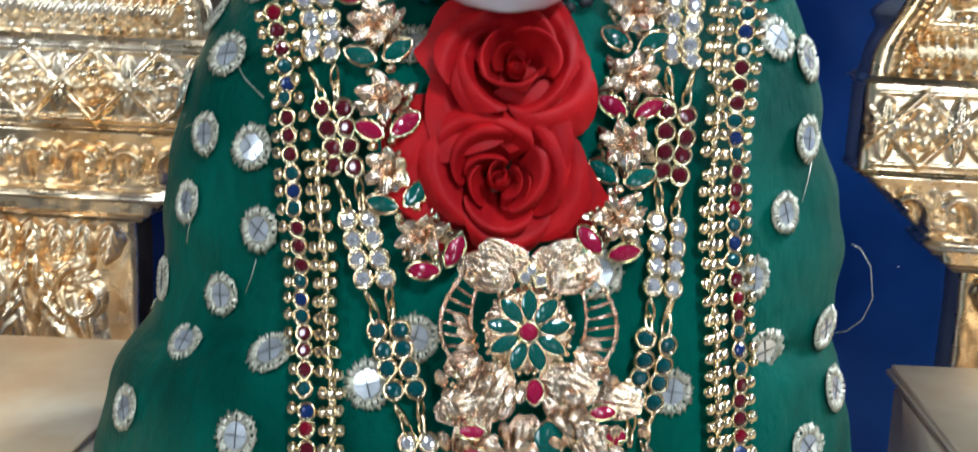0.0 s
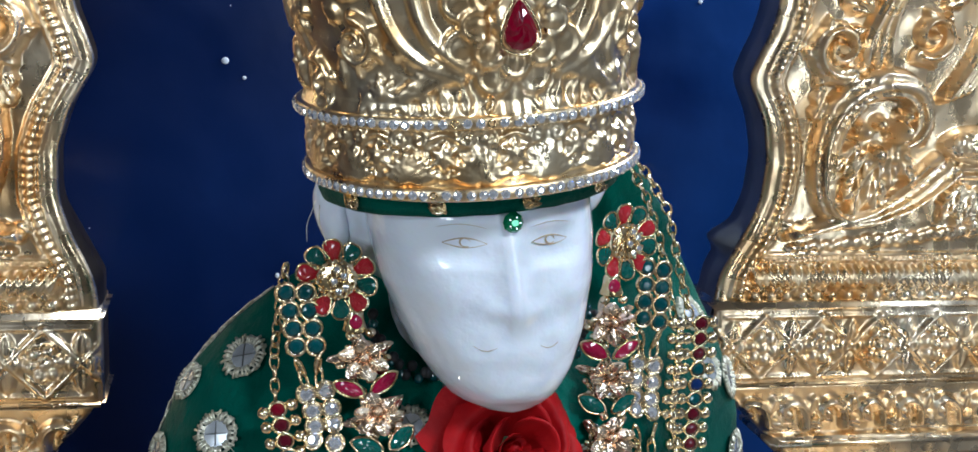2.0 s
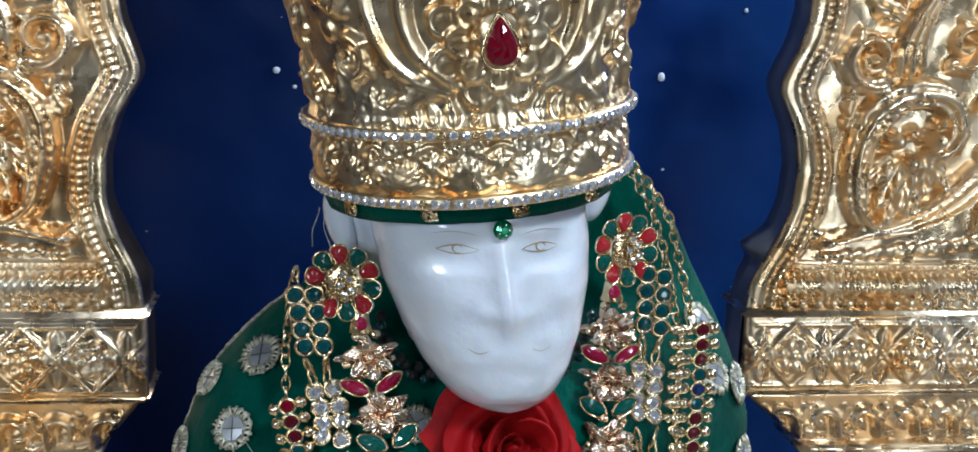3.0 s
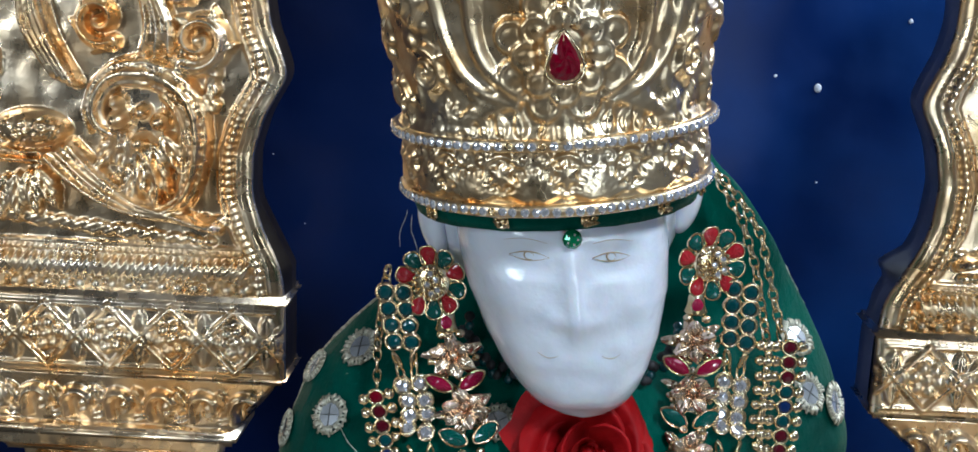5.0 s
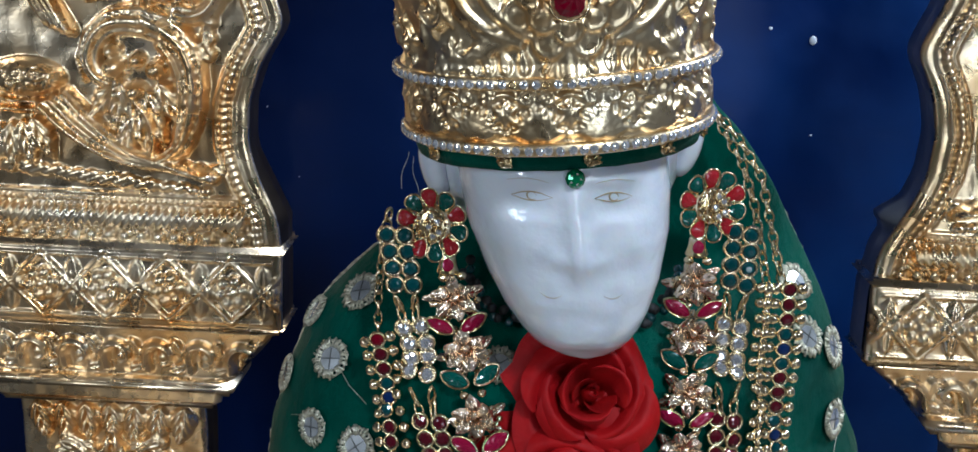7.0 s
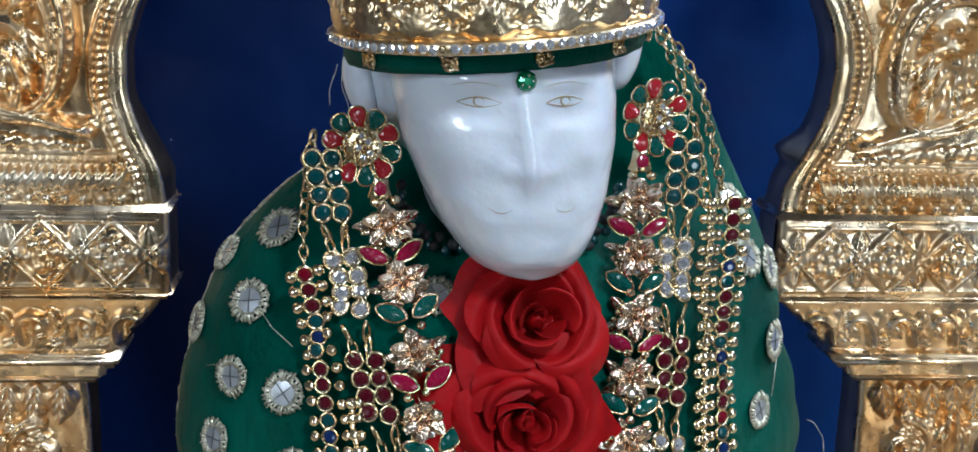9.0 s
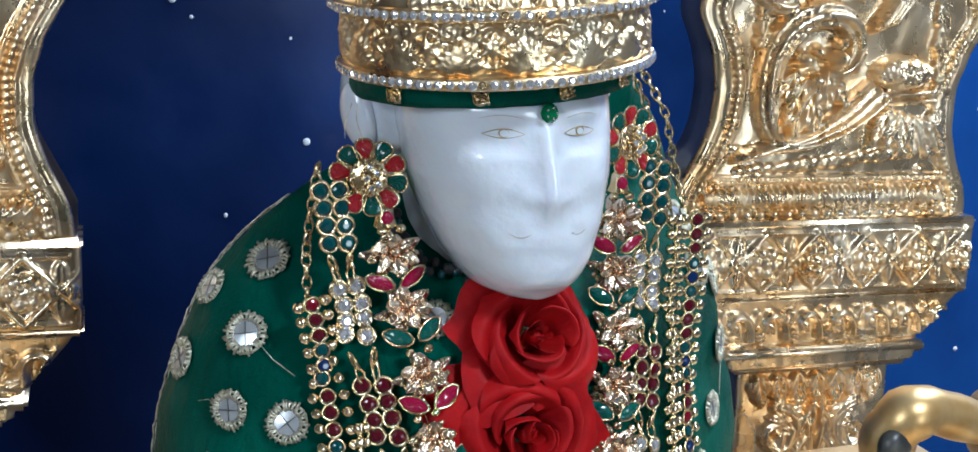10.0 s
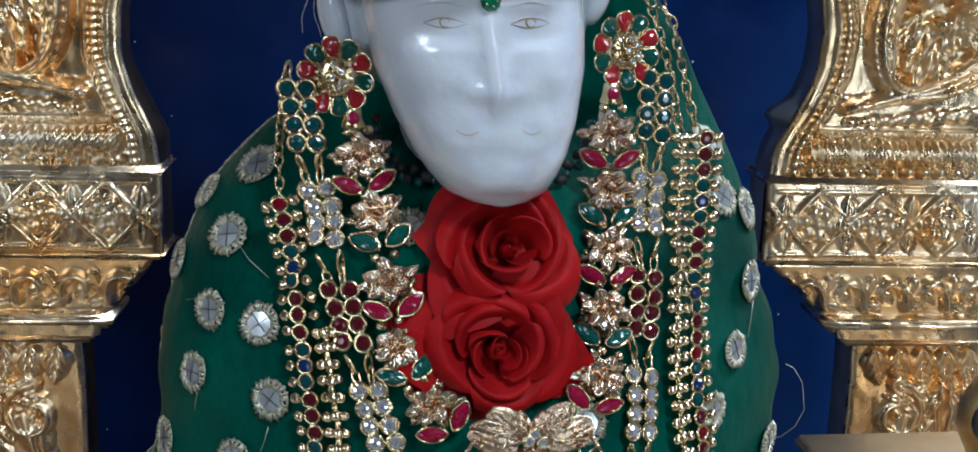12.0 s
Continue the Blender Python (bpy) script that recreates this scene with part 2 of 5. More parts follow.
def undulation(u, v, scale, seed):
    """Smooth noise over a grid of two coordinates, cheap: coarse samples, then linear between them."""
    cu, cv = np.linspace(u.min(), u.max(), 90), np.linspace(v.min(), v.max(), 120)
    coarse = np.array([[noise.noise((a * scale, b * scale, seed)) + 0.5 * noise.noise((a * scale * 2.3, b * scale * 2.3, seed + 5)) for a in cu] for b in cv])
    rows = np.array([np.interp(u, cu, line) for line in coarse])
    return np.array([np.interp(v, cv, rows[:, j]) for j in range(len(u))]).T


# ---- relief: heights over a sheet, stamped motif by motif ----
class Relief:
    def __init__(self, x, y):
        self.x, self.y, self.h = x, y, np.zeros_like(x)

    def soften(self, times):
        """Rounds the stamped heights, as beaten sheet does."""
        for _ in range(times):
            h = np.pad(self.h, 1, mode="edge")
            self.h = (4 * h[1:-1, 1:-1] + 2 * (h[:-2, 1:-1] + h[2:, 1:-1] + h[1:-1, :-2] + h[1:-1, 2:]) + h[:-2, :-2] + h[2:, 2:] + h[:-2, 2:] + h[2:, :-2]) / 16

    def patch(self, cx, cy, r):
        return (np.abs(self.x - cx) < r) & (np.abs(self.y - cy) < r)

    def rise(self, at, value):
        self.h[at] = np.maximum(self.h[at], value)

    def leaf(self, cx, cy, deg, length, width, high, lobes=0):
        at = self.patch(cx, cy, length * 1.05)
        a = radians(deg)
        dx, dy = self.x[at] - cx, self.y[at] - cy
        s, t = (dx * math.cos(a) + dy * math.sin(a)) / length, -dx * math.sin(a) + dy * math.cos(a)
        ok = (s > 0) & (s < 1)
        sc = np.clip(s, 0.001, 0.999)
        w = width * np.sin(math.pi * sc ** 0.75) * (1 + (0.22 * np.abs(np.sin(lobes * math.pi * sc)) - 0.1 if lobes else 0)) + 1e-6
        q = np.clip(1 - (t / w) ** 2, 0, 1)
        vein = 0.72 + 0.28 * np.abs(np.sin((np.abs(t) / width * 1.6 - sc * 2.2) * 5.0)) if lobes else 1.0
        crease = 1 - 0.45 * np.exp(-(t / (0.16 * w)) ** 2)
        self.rise(at, np.where(ok, high * np.sqrt(q) * vein * crease, 0))

    def dome(self, cx, cy, r, high, ry=None):
        ry = ry or r
        at = self.patch(cx, cy, max(r, ry))
        q = np.clip(1 - ((self.x[at] - cx) / r) ** 2 - ((self.y[at] - cy) / ry) ** 2, 0, 1)
        self.rise(at, high * np.sqrt(q))

    def stroke(self, points, w0, w1, high):
        while 2 < len(points) < 14:
            points = [points[0]] + [(p[0] * (1 - k) + q[0] * k, p[1] * (1 - k) + q[1] * k) for p, q in zip(points, points[1:]) for k in (0.25, 0.75)] + [points[-1]]
        n = len(points)
        for i, (a, b) in enumerate(zip(points, points[1:])):
            w = w0 + (w1 - w0) * i / n
            at = self.patch((a[0] + b[0]) / 2, (a[1] + b[1]) / 2, math.dist(a, b) / 2 + w)
            if not at.any():
                continue
            dx, dy = b[0] - a[0], b[1] - a[1]
            px, py = self.x[at] - a[0], self.y[at] - a[1]
            s = np.clip((px * dx + py * dy) / (dx * dx + dy * dy + 1e-12), 0, 1)
            d2 = (px - s * dx) ** 2 + (py - s * dy) ** 2
            q = np.sqrt(np.clip(1 - d2 / w ** 2, 0, 1))
            d = np.sqrt(d2)
            self.rise(at, (high * (0.5 + 0.5 * w / max(w0, w1)) * q) * (1 - 0.35 * np.exp(-((d - 0.45 * w) / (0.14 * w)) ** 2)))

    def scroll(self, cx, cy, r, turns, deg, way, w, high):
        """A spiral stem that winds in to a boss, with leaflets off its back."""
        pts = []
        for i in range(int(26 * turns)):
            k = i / (26 * turns)
            a = radians(deg) + way * 2 * math.pi * turns * k
            rr = r * (1 - 0.82 * k ** 0.85)
            pts.append((cx + rr * math.cos(a), cy + rr * math.sin(a)))
        self.stroke(pts, w, w * 0.45, high)
        self.dome(cx, cy, r * 0.2, high * 1.25)
        for k in (0.08, 0.2, 0.32, 0.44):
            i = int(len(pts) * k)
            a = math.atan2(pts[i][1] - cy, pts[i][0] - cx)
            self.leaf(*pts[i], math.degrees(a) + way * 48, r * 0.62, r * 0.2, high * 0.8, 3)

    def rosette(self, cx, cy, r, n, high, turn=0):
        for i in range(n):
            self.leaf(cx, cy, turn + 360 * i / n, r, r * 1.7 / n, high, 0)
        self.dome(cx, cy, r * 0.28, high * 1.2)

    def rope(self, points, r, high, step):
        """A row of beads."""
        d, total = 0, sum(math.dist(a, b) for a, b in zip(points, points[1:]))
        while d < total:
            p, _ = along(points, d)
            self.dome(p[0], p[1], r, high)
            d += step


# ---- the room ----
def room_wall(name, x0, x1, y0, y1, z0, z1, mat):
    return tagged(new(name, mesh_of(name, [(*bar(x0, x1, y0, y1, z0, z1, 0.001), mat)], False)), kind="structure")


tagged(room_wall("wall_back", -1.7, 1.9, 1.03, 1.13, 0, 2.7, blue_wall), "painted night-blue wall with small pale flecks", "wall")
# added surfaces out of view: they close the room and shape reflections
tagged(room_wall("wall_left", -1.8, -1.7, -2.6, 1.13, 0, 2.7, plaster), "unseen plain grey-beige plastered side wall", "wall")
tagged(room_wall("wall_right", 1.9, 2.0, -2.6, 1.13, 0, 2.7, plaster), "unseen plain grey-beige plastered side wall", "wall")
tagged(room_wall("wall_front", -1.7, 1.9, -2.6, -2.5, 0, 2.7, plaster_grey), "unseen plain dark grey wall facing the shrine", "wall")
tagged(room_wall("floor", -1.8, 2.0, -2.6, 1.13, -0.1, 0, floor_tile), "unseen pale stone floor", "floor")
tagged(room_wall("ceiling", -1.8, 2.0, -2.6, 1.13, 2.7, 2.8, plaster), "unseen plain grey-beige ceiling", "ceiling")
rng = random.Random(4)
flecks = [(-0.078, 1.384, 3.2), (0.032, 1.263, 3.4), (0.78, 0.998, 3.2), (0.019, 1.352, 1.4), (-0.063, 1.370, 1.8), (-0.039, 1.202, 1.8),
          (0.261, 1.377, 3.4), (0.338, 1.436, 2.0), (0.266, 1.293, 1.2), (0.223, 1.387, 1.6), (-0.236, 1.09, 2.6)]
flecks += [(rng.uniform(-0.5, 0.9), rng.uniform(0.9, 1.55), rng.uniform(0.5, 1.1)) for _ in range(40)]
groups = []
for x, z, r in flecks:
    groups.append((*ball(r / 1000, (x, 1.0296, z), 8, 5, (1, 0.3, rng.uniform(0.8, 1.3))), fleck_white))
tagged(new("paint_flecks", mesh_of("paint_flecks", groups)), "small pale flecks on the blue wall", "flecks", kind="stuff")

# ---- the throne ----
HALF = [(0.86, 0.068), (1.128, 0.068), (1.130, 0.083), (1.143, 0.086), (1.146, 0.093), (1.182, 0.128), (1.186, 0.134), (1.240, 0.134), (1.245, 0.131),
        (1.262, 0.129), (1.275, 0.123), (1.29, 0.115), (1.315, 0.106), (1.345, 0.105), (1.371, 0.112), (1.398, 0.126), (1.414, 0.121), (1.43, 0.114),
        (1.451, 0.110), (1.49, 0.112), (1.53, 0.104), (1.58, 0.075), (1.62, 0.02)]
THRONE = Matrix.Translation((0.0325, 0.777, 1.24)) @ pose(0, 0, 0, 0, 1.2, -3.8) @ Matrix.Translation((0, 0, -1.24))
ARMS = Matrix.Translation((0.0325, 0.777, 1.24)) @ pose(0, 0, 0, 0, 0, -3.8) @ Matrix.Translation((0, 0, -1.24))
SHIFT = [(1.10, 0.009), (1.14, 0.007), (1.185, 0.0), (1.26, 0.0), (1.40, 0.007), (1.6, 0.014)]
throne = thing("throne", None, THRONE, label="ornate embossed gold throne with two tall side panels", category="throne")


def edge_line(side, inset, z0, z1, n=60):
    return [(side * (table(HALF, z0 + (z1 - z0) * i / n) - inset), z0 + (z1 - z0) * i / n) for i in range(n + 1)]


def panel_relief(x, z):
    r = Relief(x, z)
    # lower column: large curled leaves under a row of drooping tips
    for zz in (0.88, 0.95, 1.02):
        for dx in (-0.042, 0, 0.042):
            r.leaf(dx, zz, 90 + dx * 700, 0.085, 0.021, 0.010, 4)
    for i in range(-3, 4):
        r.leaf(i * 0.018, 1.122, -90 - i * 4, 0.030, 0.010, 0.008, 2)
    for sx in (-1, 1):
        r.scroll(sx * 0.034, 1.072, 0.022, 1.2, 90, sx, 0.007, 0.010)
        for k in range(4):
            r.leaf(sx * 0.010, 1.05 + 0.012 * k, 90 - sx * (20 + 24 * k), 0.034, 0.009, 0.009, 3)
    # tapered band of curled leaves
    for i in range(-4, 4):
        c = (i + 0.5) * 0.030
        r.stroke([(c - 0.013, 1.152), (c - 0.012, 1.166), (c - 0.003, 1.173), (c + 0.006, 1.168), (c + 0.006, 1.159), (c - 0.001, 1.157)], 0.0042, 0.0032, 0.009)
        r.dome(c + 0.001, 1.163, 0.0042, 0.008)
        r.leaf(c + 0.004, 1.151, 20, 0.017, 0.005, 0.008, 2)
        r.leaf(c + 0.010, 1.176, -75, 0.016, 0.0045, 0.006)
    # frieze: crossed ribs, a rosette of bosses in each lozenge, roped edges
    for i in range(-3, 4):
        c = i * 0.0445 + 0.010
        for k in range(6):
            a = radians(60 * k + 12)
            r.dome(c + 0.0085 * math.cos(a), 1.2135 + 0.0085 * math.sin(a), 0.0048, 0.0062)
        r.dome(c, 1.2135, 0.0045, 0.0075)
        for d in (-0.0155, 0.0155):
            r.dome(c + d, 1.2135, 0.0042, 0.0052, 0.006)
        for up in (-1, 1):
            r.leaf(c + 0.02225, 1.2135 + up * 0.004, up * 90, 0.017, 0.0055, 0.0035, 2)
            r.stroke([(c, 1.2135 - up * 0.0225), (c + 0.0445, 1.2135 + up * 0.0225)], 0.0022, 0.0022, 0.0045)
    for zz in (1.1915, 1.2355):
        r.rope([(-0.128, zz), (0.128, zz)], 0.0015, 0.0026, 0.0027)
    # row of drops, slanting flutes and fine rope above it
    for i in range(-9, 10):
        r.dome(i * 0.0115, 1.2488, 0.0050, 0.0080, 0.0050)
        r.dome(i * 0.0115 + 0.00575, 1.2535, 0.0028, 0.0050)
    for i in range(-18, 19):
        r.leaf(i * 0.0056, 1.2545, 66, 0.0175, 0.0034, 0.0090)
    r.rope([(-0.103, 1.2738), (0.103, 1.2738)], 0.0021, 0.0048, 0.0039)
    r.stroke([(-0.104, 1.2775), (0.104, 1.2775)], 0.0018, 0.0018, 0.0028)
    # beaded edge in a hollow between two rolls
    for s in (-1, 1):
        r.rope(edge_line(s, 0.0165, 1.247, 1.56), 0.0036, 0.0050, 0.0051)
        r.stroke(edge_line(s, 0.0225, 1.25, 1.56, 40), 0.0013, 0.0013, 0.0018)
        r.stroke(edge_line(s, 0.0105, 1.247, 1.57, 40), 0.0016, 0.0016, 0.0022)
    # great C-shaped leaf with a corded rim; x grows towards the statue
    rise = [(0.044, 1.302), (0.058, 1.309), (0.066, 1.322), (0.0705, 1.347), (0.066, 1.376), (0.052, 1.392), (0.034, 1.398)]
    over = [(0.034, 1.398), (0.016, 1.398), (0.003, 1.388), (-0.002, 1.372), (0.004, 1.360), (0.014, 1.356)]
    r.stroke(rise, 0.0055, 0.0125, 0.017)
    r.stroke(over, 0.0115, 0.0050, 0.019)
    r.stroke([(0.0585, 1.318), (0.0615, 1.346), (0.057, 1.370), (0.046, 1.383)], 0.0040, 0.0060, 0.012)
    r.rope([(0.060, 1.391), (0.046, 1.402), (0.026, 1.408), (0.008, 1.402), (-0.006, 1.388), (-0.011, 1.370), (-0.006, 1.356)], 0.0021, 0.0085, 0.0029)
    # the leaf clump inside it
    for cx, cz, rr, hh in ((0.0165, 1.366, 0.0085, 0.021), (0.014, 1.377, 0.0055, 0.016), (0.0435, 1.3655, 0.0075, 0.017), (0.030, 1.371, 0.006, 0.012), (0.030, 1.350, 0.0075, 0.016), (0.017, 1.348, 0.006, 0.013)):
        r.dome(cx, cz, rr, hh)
    for k, (lx, lz, deg, ln) in enumerate(((0.020, 1.358, -95, 0.034), (0.028, 1.352, -80, 0.040), (0.036, 1.352, -68, 0.040), (0.044, 1.358, -60, 0.036), (0.014, 1.352, -125, 0.026), (0.026, 1.334, -95, 0.030), (0.036, 1.332, -75, 0.030))):
        r.leaf(lx, lz, deg, ln, 0.0085, 0.013 - 0.0006 * k, 4)
    r.stroke([(0.030, 1.345), (0.040, 1.335), (0.045, 1.320), (0.043, 1.308)], 0.0035, 0.0028, 0.014)
    # flowing corded tails from the boss down to the inner corner
    for i, off in enumerate((0.0, 0.0085, 0.017)):
        line = [(-0.034 + off * 0.9, 1.338 + off * 0.5), (-0.020 + off * 0.8, 1.325 + off * 0.55), (0.0 + off * 0.6, 1.311 + off * 0.5), (0.027 + off * 0.2, 1.3015 + off * 0.35), (0.056 - off * 0.4, 1.2995 + off * 0.2), (0.084 - off, 1.292 + off * 0.35)]
        r.stroke(line, 0.0048, 0.0044, 0.0125)
        r.rope(line, 0.0016, 0.0140, 0.0024)
    r.dome(0.080, 1.2945, 0.0062, 0.014, 0.0045)
    for k in range(60):
        r.dome(-0.08 + 0.168 * ((k * 0.618) % 1), 1.282 + 0.018 * ((k * 0.377) % 1), 0.0052, 0.0030, 0.0034)
    # pebbled boss over two lines
    r.dome(-0.046, 1.3565, 0.027, 0.018, 0.0135)
    q = random.Random(12)
    for _ in range(90):
        a, b = q.uniform(0, 6.28), math.sqrt(q.random())
        r.dome(-0.046 + 0.023 * b * math.cos(a), 1.3565 + 0.011 * b * math.sin(a), 0.0017, 0.0035 + 0.018 * math.sqrt(1 - 0.75 * b * b))
    r.stroke([(-0.074, 1.3425), (-0.046, 1.340), (-0.018, 1.3425)], 0.0022, 0.0022, 0.009)
    r.stroke([(-0.080, 1.3355), (-0.046, 1.334), (-0.016, 1.336)], 0.0020, 0.0020, 0.007)
    for k in range(6):
        r.leaf(-0.042 - 0.007 * k, 1.330 - 0.002 * k, -62 - 12 * k, 0.034, 0.0085, 0.009, 4)
        r.leaf(-0.082, 1.29 + 0.019 * k, 105 - 8 * k, 0.028, 0.0075, 0.007, 3)
    # fluted plume and small scrolls above
    for off in (0.0, 0.0095, 0.019, 0.0285):
        r.stroke([(-0.016 - off * 0.5, 1.389 + off * 0.2), (-0.026 - off * 0.6, 1.404 + off * 0.3), (-0.038 - off * 0.5, 1.425 + off * 0.2), (-0.045 - off * 0.2, 1.455), (-0.040, 1.49)], 0.0042, 0.0060, 0.014)
    r.scroll(0.0675, 1.421, 0.020, 1.5, 240, 1, 0.0065, 0.014)
    for k in range(4):
        r.leaf(0.074 + 0.002 * k, 1.402 - 0.010 * k, 60 + 20 * k, 0.017, 0.0055, 0.008, 2)
    for off in (0.0, 0.009, 0.018):
        r.stroke([(0.030 + off, 1.412), (0.034 + off * 0.8, 1.428), (0.030 + off * 0.5, 1.450), (0.018 + off * 0.4, 1.475), (0.012, 1.50)], 0.0040, 0.0062, 0.013)
    r.scroll(0.000, 1.432, 0.017, 1.4, -60, -1, 0.0055, 0.012)
    for k in range(5):
        r.leaf(0.046, 1.446 + 0.014 * k, 30 + 22 * k, 0.034, 0.009, 0.009, 4)
        r.leaf(-0.006, 1.452 + 0.012 * k, 150 - 14 * k, 0.030, 0.008, 0.008, 4)
    for s in (-1, 1):
        r.scroll(s * 0.045, 1.52, 0.026, 1.5, 90 - s * 60, s, 0.007, 0.009)
    r.soften(1)
    return r.h * np.where(z > 1.28, 1.2, 1.05)


def side_panel(parent, centre, mirror, label):
    zs = np.concatenate([np.linspace(0.86, 1.05, 70, endpoint=False), np.linspace(1.05, 1.48, 560, endpoint=False), np.linspace(1.48, 1.62, 70)])
    us = np.linspace(-1, 1, 300)
    half = np.array([smooth_table(HALF, z) if z > 1.25 else table(HALF, z) for z in zs])
    x, z = us[None, :] * half[:, None], np.repeat(zs[:, None], len(us), 1)
    h = panel_relief(x, z)
    rim = np.clip((1 - np.abs(us)) * half[:, None] / 0.006, 0, 1)
    h = h * np.minimum(1, rim) + 0.004 * np.sqrt(1 - (1 - rim) ** 2)
    h += np.where((z > 1.186) & (z < 1.241), 0.010, 0) + np.interp(z, [1.128, 1.130, 1.143, 1.146, 1.183, 1.186], [0, 0.012, 0.012, 0.002, 0.009, 0])
    h += 0.0015 * undulation(np.linspace(-0.13, 0.13, 300), zs, 34, 3.1)
    v = np.stack([mirror * x + centre + np.interp(z, [r[0] for r in SHIFT], [r[1] for r in SHIFT]), -h, z], -1).reshape(-1, 3).tolist()
    f = grid_faces(700, 300)
    if mirror < 0:
        f = [q[::-1] for q in f]
    sheet = part("side_panel", mesh_of("side_panel", [(v, f, gold_sheet)]), parent, THRONE, label)
    # the box behind the embossed sheet, in plain steel
    keep = zs[::5]
    v, n = [], len(keep)

    def block(q):
        if not 1.186 < q < 1.312:
            return 0.0
        if mirror > 0:
            return 0.1335 - max(0, q - 1.262) * 0.55
        return 0.124 - max(0, q - 1.287) * 1.2 + 0.005 * math.exp(-((q - 1.283) / 0.005) ** 2)
    for y, deep in ((0.0, 0), (0.018, 1), (0.034, 1)):
        v += [(centre + table(SHIFT, q) + s * (max(smooth_table(HALF, q), block(q) if deep else 0) - 0.0015), y, q) for s in (-1, 1) for q in keep]
    f = []
    for k in range(2):
        a, b = k * 2 * n, (k + 1) * 2 * n
        for i in range(n - 1):
            f += [(a + i, a + i + 1, b + i + 1, b + i), (a + n + i, b + n + i, b + n + i + 1, a + n + i + 1)]
    f += [(4 * n + i, 4 * n + i + 1, 5 * n + i + 1, 5 * n + i) for i in range(n - 1)]
    # the left edge takes a darker gold than the sheet
    part("panel_edge", mesh_of("panel_edge", [(v, f, dull_steel if mirror < 0 else gold_dark)]), sheet, THRONE, "dull grey steel edge" if mirror < 0 else "dark gold panel edge")
    for z0, z1, w, d in ((1.2385, 1.2445, 0.1348, 0.015), (1.1825, 1.1885, 0.1340, 0.015), (1.1245, 1.1305, 0.078, 0.014), (1.1355, 1.1445, 0.092, 0.017)):
        part("ledge", mesh_of("ledge", [(*bar(centre + table(SHIFT, z0) - w, centre + table(SHIFT, z0) + w, -d, 0.045, z0, z1, 0.0028), gold_sheet)]), sheet, THRONE)


side_panel(throne, 0.3365, -1, "embossed gold panel with scrolls and beaded edge")
side_panel(throne, -0.3365, 1, "embossed gold panel with scrolls and beaded edge")


def armrest(s):
    x0, x1 = sorted((s * 0.225, s * 0.40))
    lift = 0.0035 + 0.0035 * s
    at = ARMS @ Matrix.Translation((0, 0, lift))
    arm = part("armrest", mesh_of("armrest", [(*bar(x0, x1, -0.30, -0.05, 0.90, 1.052, 0.004), gold_flat)]), throne, at, "flat gold sheet armrest")
    top = part("armrest_top", mesh_of("armrest_top", [(*bar(x0 - 0.004, x1 + 0.004, -0.31, -0.045, 1.0525, 1.061, 0.003), gold_flat)]), arm, at)
    if s > 0:
        finial(arm)


def finial(arm):
    """Curled arm end with a dark reflection modelled as a patch, and a ribbed brown leaf behind it."""
    pts = [(0.350, 0.640, 1.060), (0.338, 0.622, 1.088), (0.324, 0.606, 1.112), (0.318, 0.597, 1.130), (0.325, 0.592, 1.143), (0.341, 0.590, 1.146), (0.362, 0.590, 1.139), (0.392, 0.590, 1.128)]
    soft = [Vector(a).lerp(Vector(b), k) for a, b in zip(pts, pts[1:]) for k in (0, 0.33, 0.66)] + [Vector(pts[-1])]
    body = part("finial", mesh_of("finial", [(*tube(soft, lambda k: 0.0145 + 0.0040 * math.sin(math.pi * k) ** 2 + 0.001 * math.sin(k * 23), 16), finial_gold)]), arm, Matrix(), "curled gold armrest end")
    patch = moved(ball(0.015, (0, 0, 0), 16, 10, (1.0, 0.6, 0.9)), pose(0.314, 0.586, 1.126, 10, 25, 20))
    part("reflection_patch", mesh_of("reflection_patch", [(*patch, reflection_dark)]), body, Matrix(), "dark reflection put in as a grey patch")
    v, n, rows = [], 90, 14
    for i in range(rows):
        k = i / (rows - 1)
        for j in range(n):
            a = 2 * math.pi * j / n
            r = 0.030 * math.sin(math.pi * (0.05 + 0.9 * k)) ** 0.7 * (1 + 0.05 * math.cos(15 * a + 5 * k))
            v.append((r * math.cos(a), r * math.sin(a), 0.06 * (k - 0.5)))
    leaf = moved((v, grid_faces(rows, n, True) + [tuple(range(n))[::-1], tuple((rows - 1) * n + j for j in range(n))]), pose(0.416, 0.594, 1.122, 0, 62, 12))
    part("ribbed_leaf", mesh_of("ribbed_leaf", [(*leaf, rib_brown)]), body, Matrix(), "ribbed brown leaf-shaped end")


armrest(1)
armrest(-1)
part("seat", mesh_of("seat", [(*bar(-0.43, 0.43, -0.42, 0.05, 0.45, 0.90, 0.006), gold_flat)]), throne, THRONE)
part("pedestal", mesh_of("pedestal", [(*bar(-0.5, 0.5, -0.5, 0.1, 0.0, 0.45, 0.01), gold_flat)]), throne, pose(0.0325, 0.777, 0))

